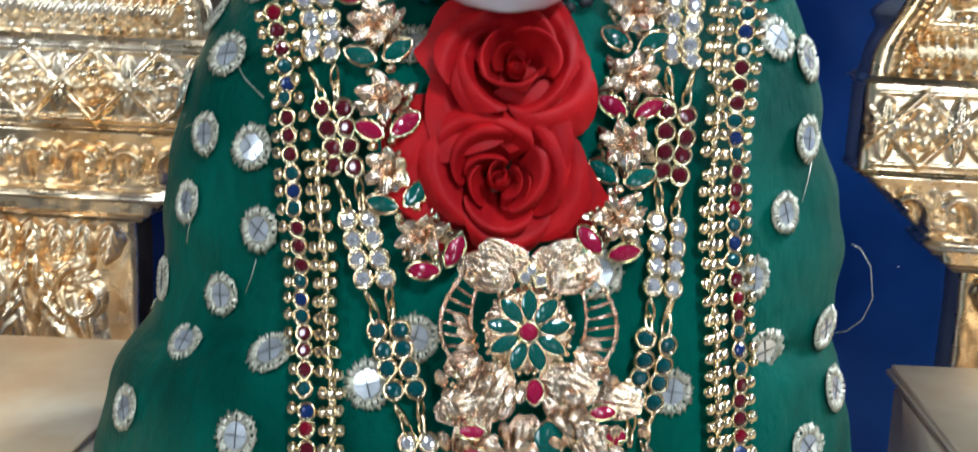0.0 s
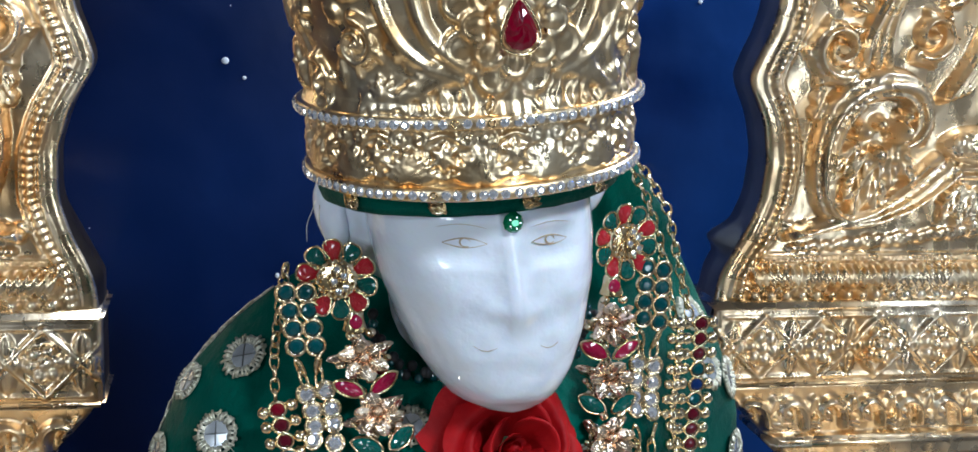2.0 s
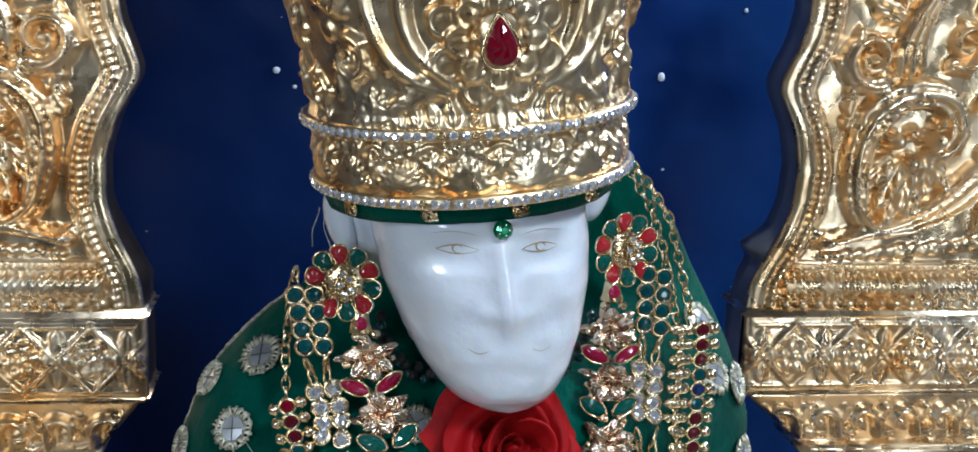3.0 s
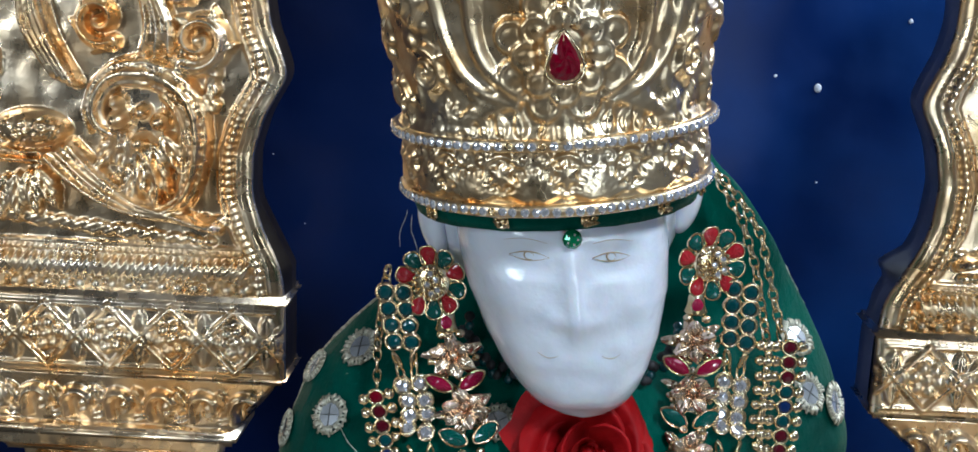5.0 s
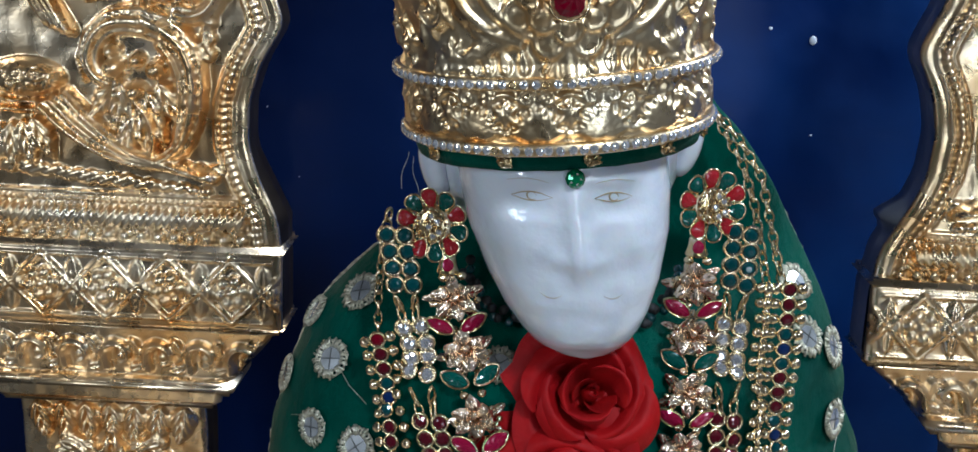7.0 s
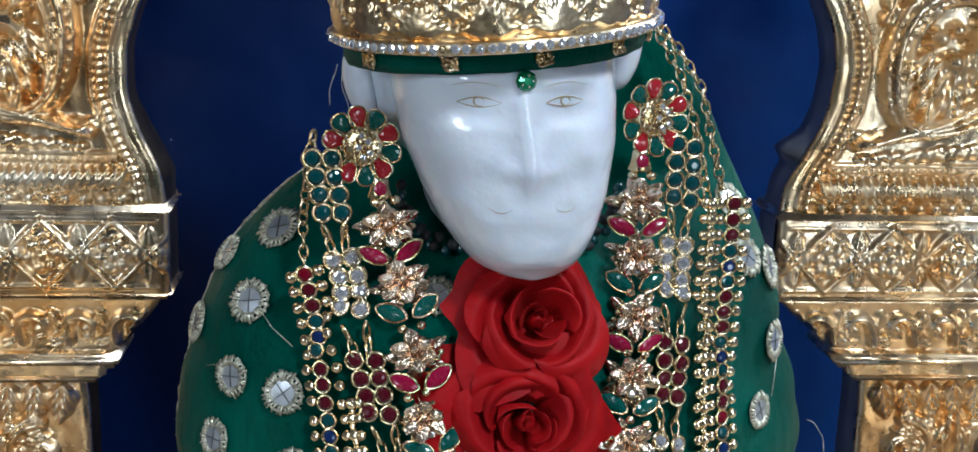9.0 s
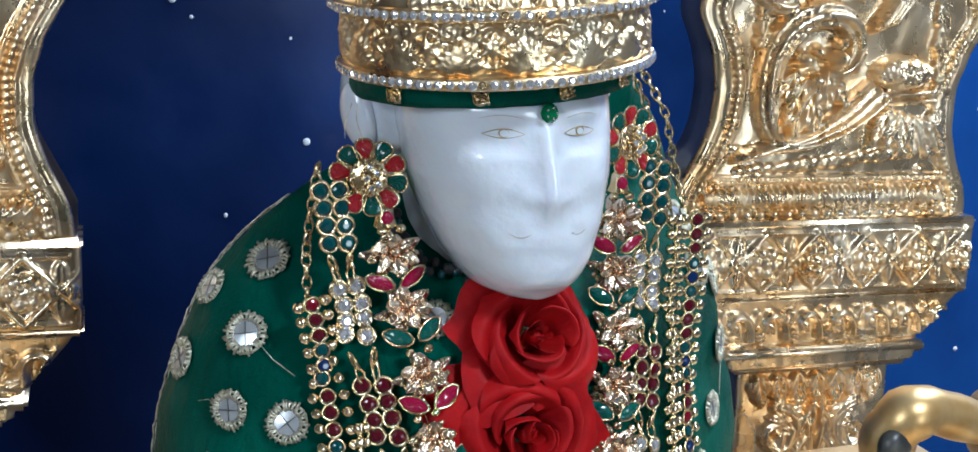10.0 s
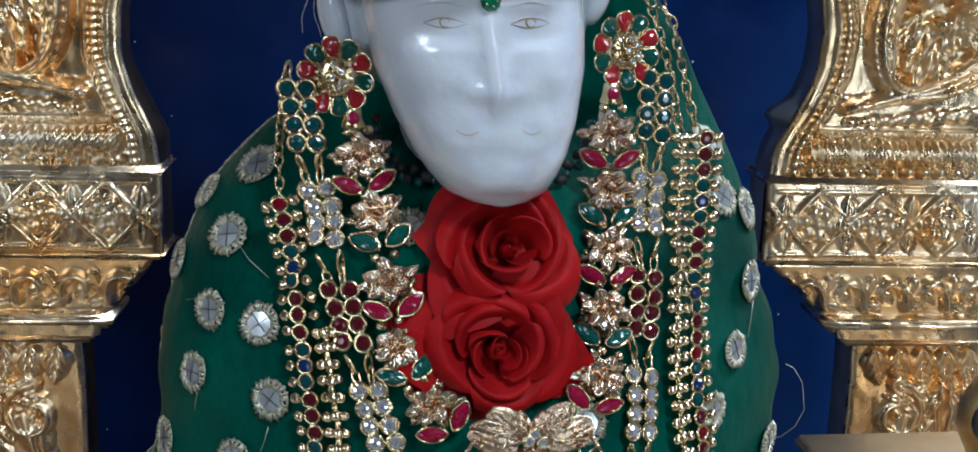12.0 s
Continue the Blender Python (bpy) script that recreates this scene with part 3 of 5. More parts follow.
# ---- the statue ----
FACE_W = [(1.2828, 0.010), (1.2845, 0.0178), (1.2878, 0.0237), (1.296, 0.0294), (1.304, 0.0338), (1.319, 0.0398), (1.34, 0.0455), (1.36, 0.0476), (1.38, 0.0473), (1.41, 0.048)]
FACE_Y = [(1.2828, 0.481), (1.2845, 0.4725), (1.289, 0.4655), (1.296, 0.461), (1.305, 0.4575), (1.315, 0.456), (1.33, 0.4545), (1.345, 0.453), (1.36, 0.4525), (1.37, 0.452), (1.39, 0.455), (1.41, 0.46)]


def hill(d, w):
    return math.exp(-(d / w) ** 2)


def axis_x(z):
    return 0.0080 - (z - 1.278) * 0.132


def face_bumps(x, z):
    """How far features stand forward of the plain face; x from the face's axis."""
    h = 0
    if z < 1.372:
        k = min(1, max(0, (1.372 - z) / 0.040))
        lower = 1 / (1 + math.exp((1.3275 - z) / 0.0042))
        h += (0.003 + 0.0060 * k) * (0.6 * hill(x, 0.0022 + 0.0018 * k) + 0.4 * hill(x, 0.008)) * lower * min(1, (1.372 - z) / 0.010)
    for s in (-1, 1):
        h -= 0.0036 * hill(x - s * 0.017, 0.011) * hill(z - 1.3595, 0.0065)
        h += 0.0022 * hill(x - s * 0.017, 0.008) * hill(z - 1.3605, 0.004)
        h += 0.0022 * hill(x - s * 0.018, 0.013) * hill(z - 1.3695, 0.0035)
        h += 0.0022 * hill(x - s * 0.026, 0.010) * hill(z - 1.343, 0.012)
        h += 0.0018 * hill(x - s * 0.0075, 0.005) * hill(z - 1.334, 0.004)
        h -= 0.0007 * hill(x - s * 0.014, 0.004) * hill(z - 1.3165, 0.004)
    for s in (-1, 1):
        h += 0.0007 * hill(x - s * 0.018 - 0.02 * (z - 1.352), 0.012) * hill(z - 1.3515 + 0.12 * abs(x - s * 0.018), 0.0022)
        h += 0.0008 * hill(x - s * 0.010, 0.004) * hill(z - 1.290, 0.006)
    h += 0.0014 * hill(x, 0.018) * hill(z - 1.316, 0.007)
    h += 0.0010 * hill(x, 0.022) * hill(z - 1.298, 0.008)
    return h


def face_y(x, z):
    w, q = table(FACE_W, z), (x - axis_x(z))
    k = min(0.999, abs(q) / w)
    y = 0.5 - (0.5 - smooth_table(FACE_Y, z)) * (1 - k ** 2.2) ** (1 / 2.0)
    return y - face_bumps(q, z)


def statue():
    zs = [1.2828, 1.2836] + [1.2845 + 0.1255 * i / 84 for i in range(85)]
    v, n = [], 104
    for z in zs:
        w, d = table(FACE_W, z), 0.5 - smooth_table(FACE_Y, z)
        for j in range(n):
            a = 2 * math.pi * j / n
            s, c = math.sin(a), math.cos(a)
            x = w * math.copysign(abs(s) ** (2 / 2.2), s)
            if c > 0:
                y = 0.5 - d * c ** (2 / 2.0) - face_bumps(x, z) * c ** 0.5
            else:
                y = 0.5 - 0.07 * c
            dent = 0.0006 * noise.noise((x * 90, z * 90, 1.7))
            v.append((axis_x(z) + x, y + dent, z))
    f = grid_faces(len(zs), n, True) + [tuple(range(n))[::-1], tuple((len(zs) - 1) * n + j for j in range(n))]
    groups = [(v, f, marble)]
    groups.append((*ball(0.06, (-0.003, 0.545, 1.368), 40, 24, (1.02, 0.95, 0.85)), marble))
    for s in (-1, 1):
        ear = moved(ball(0.013, (0, 0, 0), 18, 12, (0.5, 0.8, 1.25)), pose(-0.002 + s * 0.060, 0.527, 1.366 + s * 0.006, 0, s * 14, s * -20))
        groups.append((*ear, marble))
    groups.append((*moved(lathe([(0.045, 0.0), (0.036, 0.04), (0.035, 0.10), (0.04, 0.13)], 28), pose(0.003, 0.555, 1.23)), marble))
    groups.append((*moved(lathe([(0.15, 0.0), (0.15, 0.12), (0.135, 0.24), (0.10, 0.30), (0.045, 0.34)], 36), pose(0.008, 0.60, 0.90) @ Matrix.Diagonal((0.9, 0.55, 1, 1))), marble))
    # engraved lids, irises and brows
    def line(points, r):
        pts = [(axis_x(z) + x, face_y(axis_x(z) + x, z) - 0.0001, z) for x, z in points]
        groups.append((*tube(pts, lambda k: r * (0.35 + 0.65 * math.sin(math.pi * k)), 5), eye_paint))
    for s in (-1, 1):
        cx, cz = s * 0.0172, 1.3615
        line([(cx + s * (0.0084 - 0.0168 * i / 12), cz + 0.0022 * math.sin(math.pi * i / 12) + 0.0012 * (1 - i / 12) * 0) for i in range(13)], 0.00034)
        line([(cx + s * (0.0084 - 0.0168 * i / 12), cz - 0.0017 * math.sin(math.pi * i / 12)) for i in range(13)], 0.00030)
        line([(cx + 0.0020 * math.cos(2 * math.pi * i / 12), cz + 0.0004 + 0.0018 * math.sin(2 * math.pi * i / 12)) for i in range(12)], 0.00040)
        line([(cx + s * (0.010 - 0.018 * i / 10), cz + 0.0065 + 0.0018 * math.sin(math.pi * i / 10)) for i in range(11)], 0.00013)
        line([(s * (0.009 + 0.009 * i / 8), 1.3185 - 0.0025 * math.sin(math.pi * i / 9) + 0.0012 * i / 8) for i in range(9)], 0.00018)
    return thing("statue", mesh_of("statue", groups), label="polished white marble statue of a seated bearded figure", category="statue")


statue()

# ---- the shawl ----
X_LEFT = [(0.96, -0.1970), (1.02, -0.1970), (1.09, -0.1820), (1.122, -0.1690), (1.143, -0.1540), (1.154, -0.1510), (1.181, -0.1530), (1.205, -0.1500), (1.23, -0.1430), (1.258, -0.1330),
          (1.281, -0.1200), (1.299, -0.1030), (1.316, -0.0820), (1.335, -0.0570), (1.36, -0.0420), (1.392, -0.0320)]
X_RIGHT = [(0.96, 0.19), (1.02, 0.19), (1.094, 0.180), (1.134, 0.169), (1.147, 0.172), (1.176, 0.173), (1.198, 0.168), (1.219, 0.162), (1.253, 0.155), (1.285, 0.144),
           (1.312, 0.130), (1.335, 0.116), (1.365, 0.097), (1.384, 0.080), (1.392, 0.070)]
DEEP = [(0.96, 0.13), (1.10, 0.110), (1.16, 0.096), (1.22, 0.086), (1.26, 0.078), (1.285, 0.060), (1.30, 0.040), (1.318, 0.018), (1.335, 0.012), (1.392, 0.010)]


def fold(x, z):
    drape = 0.0048 * noise.noise((x * 24 + z * 10, z * 12, 0.4)) + 0.0024 * noise.noise((x * 46 - z * 30, z * 22, 5.1)) + 0.0010 * noise.noise((x * 90 - z * 50, z * 60, 2.2))
    seam = 1.146 - 0.12 * abs(x - 0.01) + 0.006 * noise.noise((x * 30, 0.3, 7.7))
    side = min(1, max(0, (abs(x - 0.018) - 0.092) / 0.022))
    return drape + side * (0.0075 / (1 + math.exp(min(60, (z - seam) / 0.0016))) - 0.0035 * math.exp(-((z - seam - 0.006) / 0.004) ** 2))


def shawl_y(x, z):
    a, b = smooth_table(X_LEFT, z), smooth_table(X_RIGHT, z)
    u = min(0.9995, abs((x - (a + b) / 2) / ((b - a) / 2)))
    back = 0.578 - max(0, z - 1.30) * 0.35
    return back - smooth_table(DEEP, z) * math.sqrt(1 - u * u) - fold(x, z)


def shawl():
    zs = [0.96 + 0.432 * i / 130 for i in range(131)]
    v, n = [], 160
    for z in zs:
        a, b = smooth_table(X_LEFT, z), smooth_table(X_RIGHT, z)
        back = 0.578 - max(0, z - 1.30) * 0.35
        for j in range(n):
            t = 2 * math.pi * j / n
            x = (a + b) / 2 + (b - a) / 2 * math.sin(t)
            c = math.cos(t)
            y = back - (smooth_table(DEEP, z) if c > 0 else 0.02) * c
            edge = abs(math.sin(t)) ** 8
            v.append((x + edge * 0.003 * noise.noise((z * 42, math.copysign(3, x), 1.1)), y - (fold(x, z) if c > 0 else 0), z))
    me = mesh_of("shawl", [(v, grid_faces(len(zs), n, True), silk)])
    ob = thing("shawl", me, label="emerald green silk shawl with stitched mirror discs and silver border", category="shawl")
    return ob


shawl_ob = shawl()


def on_shawl(x, z, off=0.0, deg=0.0, loose=0.52, flat=0.0):
    """A pose on the shawl, or hanging before it, that faces outwards: local z out, y up."""
    e = 0.002
    y = min(shawl_y(x, z), loose)
    fx = (min(shawl_y(x + e, z), loose) - min(shawl_y(x - e, z), loose)) / (2 * e) * (1 - flat)
    fz = (min(shawl_y(x, z + e), loose) - min(shawl_y(x, z - e), loose)) / (2 * e) * (1 - flat)
    n = Vector((fx, -1, fz)).normalized()
    right = Vector((0, 0, 1)).cross(n).normalized()
    up = n.cross(right)
    p = Vector((x, y, z)) + n * off
    return Matrix(((right.x, up.x, n.x, p.x), (right.y, up.y, n.y, p.y), (right.z, up.z, n.z, p.z), (0, 0, 0, 1))) @ pose(0, 0, 0, 0, 0, deg)


def facing(x, y, z, way, deg=0.0):
    n = Vector(way).normalized()
    right = Vector((0, 0, 1)).cross(n).normalized()
    up = n.cross(right)
    return Matrix(((right.x, up.x, n.x, x), (right.y, up.y, n.y, y), (right.z, up.z, n.z, z), (0, 0, 0, 1))) @ pose(0, 0, 0, 0, 0, deg)


def mirror_ring_mesh(seed):
    """The ring of metal-thread stitches round a mirror disc."""
    rr = random.Random(seed)
    groups = []
    for i in range(34):
        a = 2 * math.pi * (i + rr.uniform(-0.3, 0.3)) / 34
        r0, r1 = 0.0050 + rr.uniform(-0.0003, 0.0003), 0.0087 + rr.uniform(-0.0009, 0.0008)
        tw = rr.uniform(-0.12, 0.12)
        pts = [(r0 * math.cos(a), r0 * math.sin(a), 0.0006), ((r0 + r1) / 2 * math.cos(a + tw / 2), (r0 + r1) / 2 * math.sin(a + tw / 2), 0.0017), (r1 * math.cos(a + tw), r1 * math.sin(a + tw), 0.0003)]
        groups.append((*tube(pts, 0.0006, 4), thread_silver))
    groups.append((*torus(0.0054, 0.0006, 22, 5), thread_silver))
    groups.append((*torus(0.0078, 0.0006, 22, 5), thread_silver))
    return mesh_of("thread_ring", groups)


def mirror_disc_mesh():
    groups = []
    for q in range(4):
        pts = [(0.0002, 0.0002, 0.0011)] + [(0.0052 * math.cos(math.pi / 2 * i / 6), 0.0052 * math.sin(math.pi / 2 * i / 6), 0.0008) for i in range(7)]
        pts = [(x + 0.0001, y + 0.0001, z + 0.04 * x * (-1) ** q) for x, y, z in pts]
        groups.append((*moved((pts, [(0, i, i + 1) for i in range(1, 7)]), pose(0, 0, 0, 0, 0, 90 * q)), mirror_glass))
    for q in range(2):
        groups.append((*moved(tube([(-0.0046, 0, 0.0010), (0, 0, 0.0012), (0.0046, 0, 0.0010)], 0.00026, 4), pose(0, 0, 0, 0, 0, 90 * q)), crack_dark))
    groups.append((*ball(0.0007, (0, 0, 0.001), 6, 4, (1, 1, 0.4)), crack_dark))
    return mesh_of("mirror_disc", groups, False)


RINGS, DISC = [mirror_ring_mesh(s) for s in (1, 2, 3)], mirror_disc_mesh()
DISCS = [(-0.098, 1.289), (-0.112, 1.259), (-0.121, 1.225), (-0.130, 1.194), (-0.094, 1.188), (-0.098, 1.222), (-0.147, 1.153), (-0.112, 1.157), (-0.130, 1.133), (-0.088, 1.137), (-0.030, 1.267),
         (-0.045, 1.130), (-0.100, 1.105), (-0.157, 1.102), (0.122, 1.296), (0.126, 1.272), (0.142, 1.229), (0.131, 1.198), (0.116, 1.172),
         (0.123, 1.140), (0.162, 1.115), (0.080, 1.129), (0.145, 1.096), (0.157, 1.142), (0.048, 1.178), (0.1425, 1.263), (-0.026, 1.150)]
EDGE_DISCS = [1.274, 1.241]
rng = random.Random(8)
DISCS += [(smooth_table(X_LEFT, z) * 0.988, z) for z in EDGE_DISCS]
for i, (x, z) in enumerate(DISCS):
    m = on_shawl(x, z, 0.0012, rng.uniform(0, 90), 0.7)
    k = rng.uniform(1.05, 1.25)
    ring = part("thread_ring", RINGS[i % 3], shawl_ob, m @ Matrix.Diagonal((k, k, 1, 1)), "silver thread ring")
    part("mirror_disc", DISC, ring, m @ Matrix.Diagonal((k, k, 1, 1)), "round mirror disc")
# silver border along the folded edges
for s, tab, z0, z1 in ((-1, X_LEFT, 1.13, 1.315), (1, X_RIGHT, 1.09, 1.33)):
    groups = []
    for k in range(2):
        pts = []
        for i in range(90):
            z = z0 + (z1 - z0) * i / 89
            x = smooth_table(tab, z) * 0.9985 - s * 0.0012 * k
            pts.append((x + 0.0011 * noise.noise((i * 0.7, k * 9, s)), 0.583 - max(0, z - 1.30) * 0.35 + 0.0011 * noise.noise((i * 0.8, k * 5, s + 4)), z))
        groups.append((*tube(pts, lambda g: 0.00045 + 0.00035 * math.sin(g * 71 + k) ** 2, 4), thread_silver))
    part("border", mesh_of("border", groups), shawl_ob, Matrix(), "silver thread border")
for pts in ([(0.172, 1.178), (0.176, 1.176), (0.181, 1.168), (0.184, 1.152), (0.182, 1.14), (0.176, 1.133), (0.171, 1.132)], [(-0.11, 1.259), (-0.103, 1.250), (-0.094, 1.243)],
            [(-0.128, 1.19), (-0.13, 1.182), (-0.131, 1.176)], [(-0.096, 1.175), (-0.098, 1.168), (-0.101, 1.160)], [(0.147, 1.222), (0.144, 1.210), (0.141, 1.202)], [(-0.121, 1.223), (-0.13, 1.228), (-0.134, 1.226)]):
    part("loose_thread", mesh_of("loose_thread", [(*tube([(x, shawl_y(min(x, 0.168), z) - 0.002, z) for x, z in pts], 0.00025, 4), thread_silver)]), shawl_ob, Matrix(), "loose silver thread")

# ---- gems, collets and beads shared by the jewellery ----
MESHES = {}


def round_gem(mat, r=0.0031):
    key = ("gem", mat.name, r)
    if key not in MESHES:
        v = [(k * r * math.cos(math.pi / 4 * (j + o)), k * r * math.sin(math.pi / 4 * (j + o)), h * r) for k, o, h in ((1.0, 0, 0.0), (0.98, 0, 0.16), (0.72, 0.5, 0.48), (0.40, 0, 0.60)) for j in range(8)]
        f = [(j, (j + 1) % 8, 8 + (j + 1) % 8, 8 + j) for j in range(8)]
        for a, b, o in ((8, 16, 0), (16, 24, 1)):
            for j in range(8):
                k = (j + 1) % 8
                f += [(a + j, a + k, b + (j if o == 0 else k)), (b + j, a + (k if o == 0 else j), b + k)]
        f.append(tuple(range(24, 32)))
        MESHES[key] = mesh_of("stone", [(v, f, mat)], False)
    return MESHES[key]


def collet(r=0.0034, w=0.0007, mat=None):
    key = ("collet", r, w)
    if key not in MESHES:
        MESHES[key] = mesh_of("collet", [(*torus(r, w, 14, 5, 1.5), mat or jewel_gold)])
    return MESHES[key]


def bead(r, mat=None):
    key = ("bead", r)
    if key not in MESHES:
        MESHES[key] = mesh_of("bead", [(*ball(r), mat or bead_gold)])
    return MESHES[key]


def leaf_outline(length, width, n, drop=False):
    """Pointed oval, or a drop with one round end, about the origin along y."""
    out = []
    for i in range(n):
        a = 2 * math.pi * i / n
        s = math.cos(a)
        if drop:
            w = width * math.sin(a) * (0.62 - 0.38 * s) / 0.72
        else:
            w = width * math.copysign(abs(math.sin(a)) ** 1.35, math.sin(a))
        out.append((w, length * s))
    return out


def cut_gem(mat, length, width, drop=False):
    key = ("cut", mat.name, length, width, drop)
    if key not in MESHES:
        o = leaf_outline(length, width, 14, drop)
        v = [(x, y, 0) for x, y in o] + [(x * 0.95, y * 0.95, width * 0.22) for x, y in o]
        v += [(x * 0.66, y * 0.68, width * (0.42 + 0.05 * (-1) ** k)) for k, (x, y) in enumerate(o)]
        v += [(x * 0.32, y * 0.36, width * (0.50 - 0.04 * (-1) ** k)) for k, (x, y) in enumerate(o)] + [(0, 0, width * 0.53)]
        f = grid_faces(2, 14, True)
        for a in (14, 28):
            for j in range(14):
                k = (j + 1) % 14
                f += [(a + j, a + k, a + 14 + j), (a + k, a + 14 + k, a + 14 + j)]
        f += [(42 + j, 42 + (j + 1) % 14, 56) for j in range(14)]
        MESHES[key] = mesh_of("stone", [(v, f, mat)], False)
    return MESHES[key]


def cut_collet(length, width, drop=False, mat=None):
    key = ("cutcollet", length, width, drop)
    if key not in MESHES:
        o = leaf_outline(length * 1.06, width * 1.1, 20, drop)
        groups = [(*tube([(x, y, 0.0004) for x, y in o], 0.00055, 5, True), mat or jewel_gold)]
        MESHES[key] = mesh_of("collet", groups)
    return MESHES[key]


def set_gem(parent, m, mat, r=0.0031, name="collet"):
    c = part(name, collet(round(r * 1.14, 5), round(r * 0.27, 5)), parent, m)
    return part("stone", round_gem(mat, r), c, m @ pose(0, 0, 0, rng.uniform(-7, 7), rng.uniform(-7, 7), rng.uniform(0, 45)))


def set_cut(parent, m, mat, length, width, drop=False):
    c = part("collet", cut_collet(length, width, drop), parent, m)
    return part("stone", cut_gem(mat, length, width, drop), c, m)


LINK = mesh_of("chain_link", [([Vector((x * 0.6, y, z)) for x, y, z in torus(0.0034, 0.00085, 12, 5)[0]], torus(0.0034, 0.00085, 12, 5)[1], jewel_gold)])
BRIDGE = mesh_of("link", [([Vector((x * 0.5, y * 1.25, z)) for x, y, z in torus(0.0036, 0.0011, 12, 5)[0]], torus(0.0036, 0.0011, 12, 5)[1], jewel_gold)])


def length_of(points):
    return sum(math.dist(a, b) for a, b in zip(points, points[1:]))


def at_line(points, d, side=0.0, off=0.002, deg=0.0, loose=0.515):
    """A pose beside a hanging line of (x, z) points."""
    p, w = along(points, d)
    x, z = p[0] + side * -w[1], p[1] + side * w[0]
    return on_shawl(x, z, off, math.degrees(math.atan2(w[0], -w[1])) + deg, loose)


# ---- two-row stone necklace ----
necklace = thing("stone_necklace", None, pose(0, 0.50, 1.33), label="two-row gold necklace of clear, red and green stones", category="necklace")
TWO_L = [(-0.080, 1.333), (-0.077, 1.316), (-0.073, 1.290), (-0.069, 1.278), (-0.0665, 1.260), (-0.062, 1.243), (-0.0555, 1.219), (-0.050, 1.197), (-0.042, 1.171), (-0.035, 1.148), (-0.026, 1.12), (-0.016, 1.09)]
TWO_R = [(0.083, 1.336), (0.0825, 1.312), (0.081, 1.29), (0.0795, 1.26), (0.078, 1.243), (0.0765, 1.219), (0.0745, 1.196), (0.073, 1.168), (0.071, 1.146), (0.066, 1.12), (0.060, 1.09)]
for pts in (TWO_L, TWO_R):
    d, k = 0.003, 0
    order = [stone_teal, stone_clear, stone_red, stone_clear, stone_teal, stone_clear]
    total = length_of(pts)
    while d < total - 0.02 and k < 6:
        for row in range(4):
            for s in (-1, 1):
                set_gem(necklace, at_line(pts, d + row * 0.0081 + s * 0.0008, s * 0.0041, 0.0042, rng.uniform(-8, 8)), order[k], 0.0035)
        d += 4 * 0.0081
        for s in (-1, 1):
            part("link", BRIDGE, necklace, at_line(pts, d + 0.001, s * 0.0038, 0.004) @ pose(0, 0, 0, 20, 50 * s, 0))
            part("link", BRIDGE, necklace, at_line(pts, d + 0.0068, s * 0.0034, 0.004) @ pose(0, 0, 0, -15, -40 * s, 0))
        d += 0.0132
        k += 1

# ---- long bead necklaces with a line of stones ----
haar = thing("bead_necklace", None, pose(0, 0.50, 1.31), label="long gold bead necklace with dark red, green, blue stones", category="necklace")
LONG_L = [(-0.088, 1.279), (-0.084, 1.26), (-0.0795, 1.235), (-0.0765, 1.205), (-0.073, 1.18), (-0.072, 1.154), (-0.070, 1.133), (-0.068, 1.085)]
LONG_R = [(0.107, 1.306), (0.1065, 1.28), (0.105, 1.25), (0.1035, 1.22), (0.1035, 1.2), (0.1045, 1.18), (0.106, 1.154), (0.108, 1.13), (0.111, 1.085)]
for pts, columns in ((LONG_L, (-0.0062, 0.0066, 0.0100, 0.0134)), (LONG_R, (0.0062, -0.0066, -0.0100, -0.0136))):
    d, i = 0.0, 0
    while d < length_of(pts):
        mat = (stone_red, stone_red, stone_red, stone_teal, stone_blue, stone_teal)[i % 6]
        if rng.random() < 0.1:
            mat = stone_garnet
        set_gem(haar, at_line(pts, d, 0, 0.0055, rng.uniform(-20, 20)), mat, 0.0031)
        for c, col in enumerate(columns):
            if c >= 2 and pts is LONG_L and d < 0.055:
                continue
            jit = lambda: rng.uniform(-0.0004, 0.0004)
            big = (0.0029, 0.0029, 0.0033, 0.0027)[c]
            part("bead", bead(big), haar, at_line(pts, d + jit(), col + jit(), 0.0046 + jit()))
            if c == 2:
                part("bead", bead(0.0020), haar, at_line(pts, d + 0.0037 + jit(), col + jit(), 0.0042 + jit()))
        d += 0.0074
        i += 1
# chains from the ears down to the bead necklace
for name, chain in (("left", [(-0.083, 0.518, 1.338), (-0.0865, 0.519, 1.315), (-0.088, 0.52, 1.30), (-0.088, 0.518, 1.279)]),
                    ("right", [(0.070, 0.520, 1.387), (0.082, 0.522, 1.374), (0.093, 0.522, 1.357), (0.100, 0.522, 1.330), (0.106, 0.52, 1.306)]),
                    ("right", [(0.071, 0.526, 1.384), (0.085, 0.529, 1.362), (0.092, 0.528, 1.342), (0.096, 0.526, 1.322), (0.10, 0.522, 1.30)])):
    total, d, i = length_of(chain), 0.0, 0
    while d < total:
        p, w = along(chain, d)
        part("chain_link", LINK, haar, Matrix.Translation(p) @ w.to_track_quat("Y", "Z").to_matrix().to_4x4() @ pose(0, 0, 0, 0, 70 * (i % 2) + 20, 0))
        d += 0.0052
        i += 1

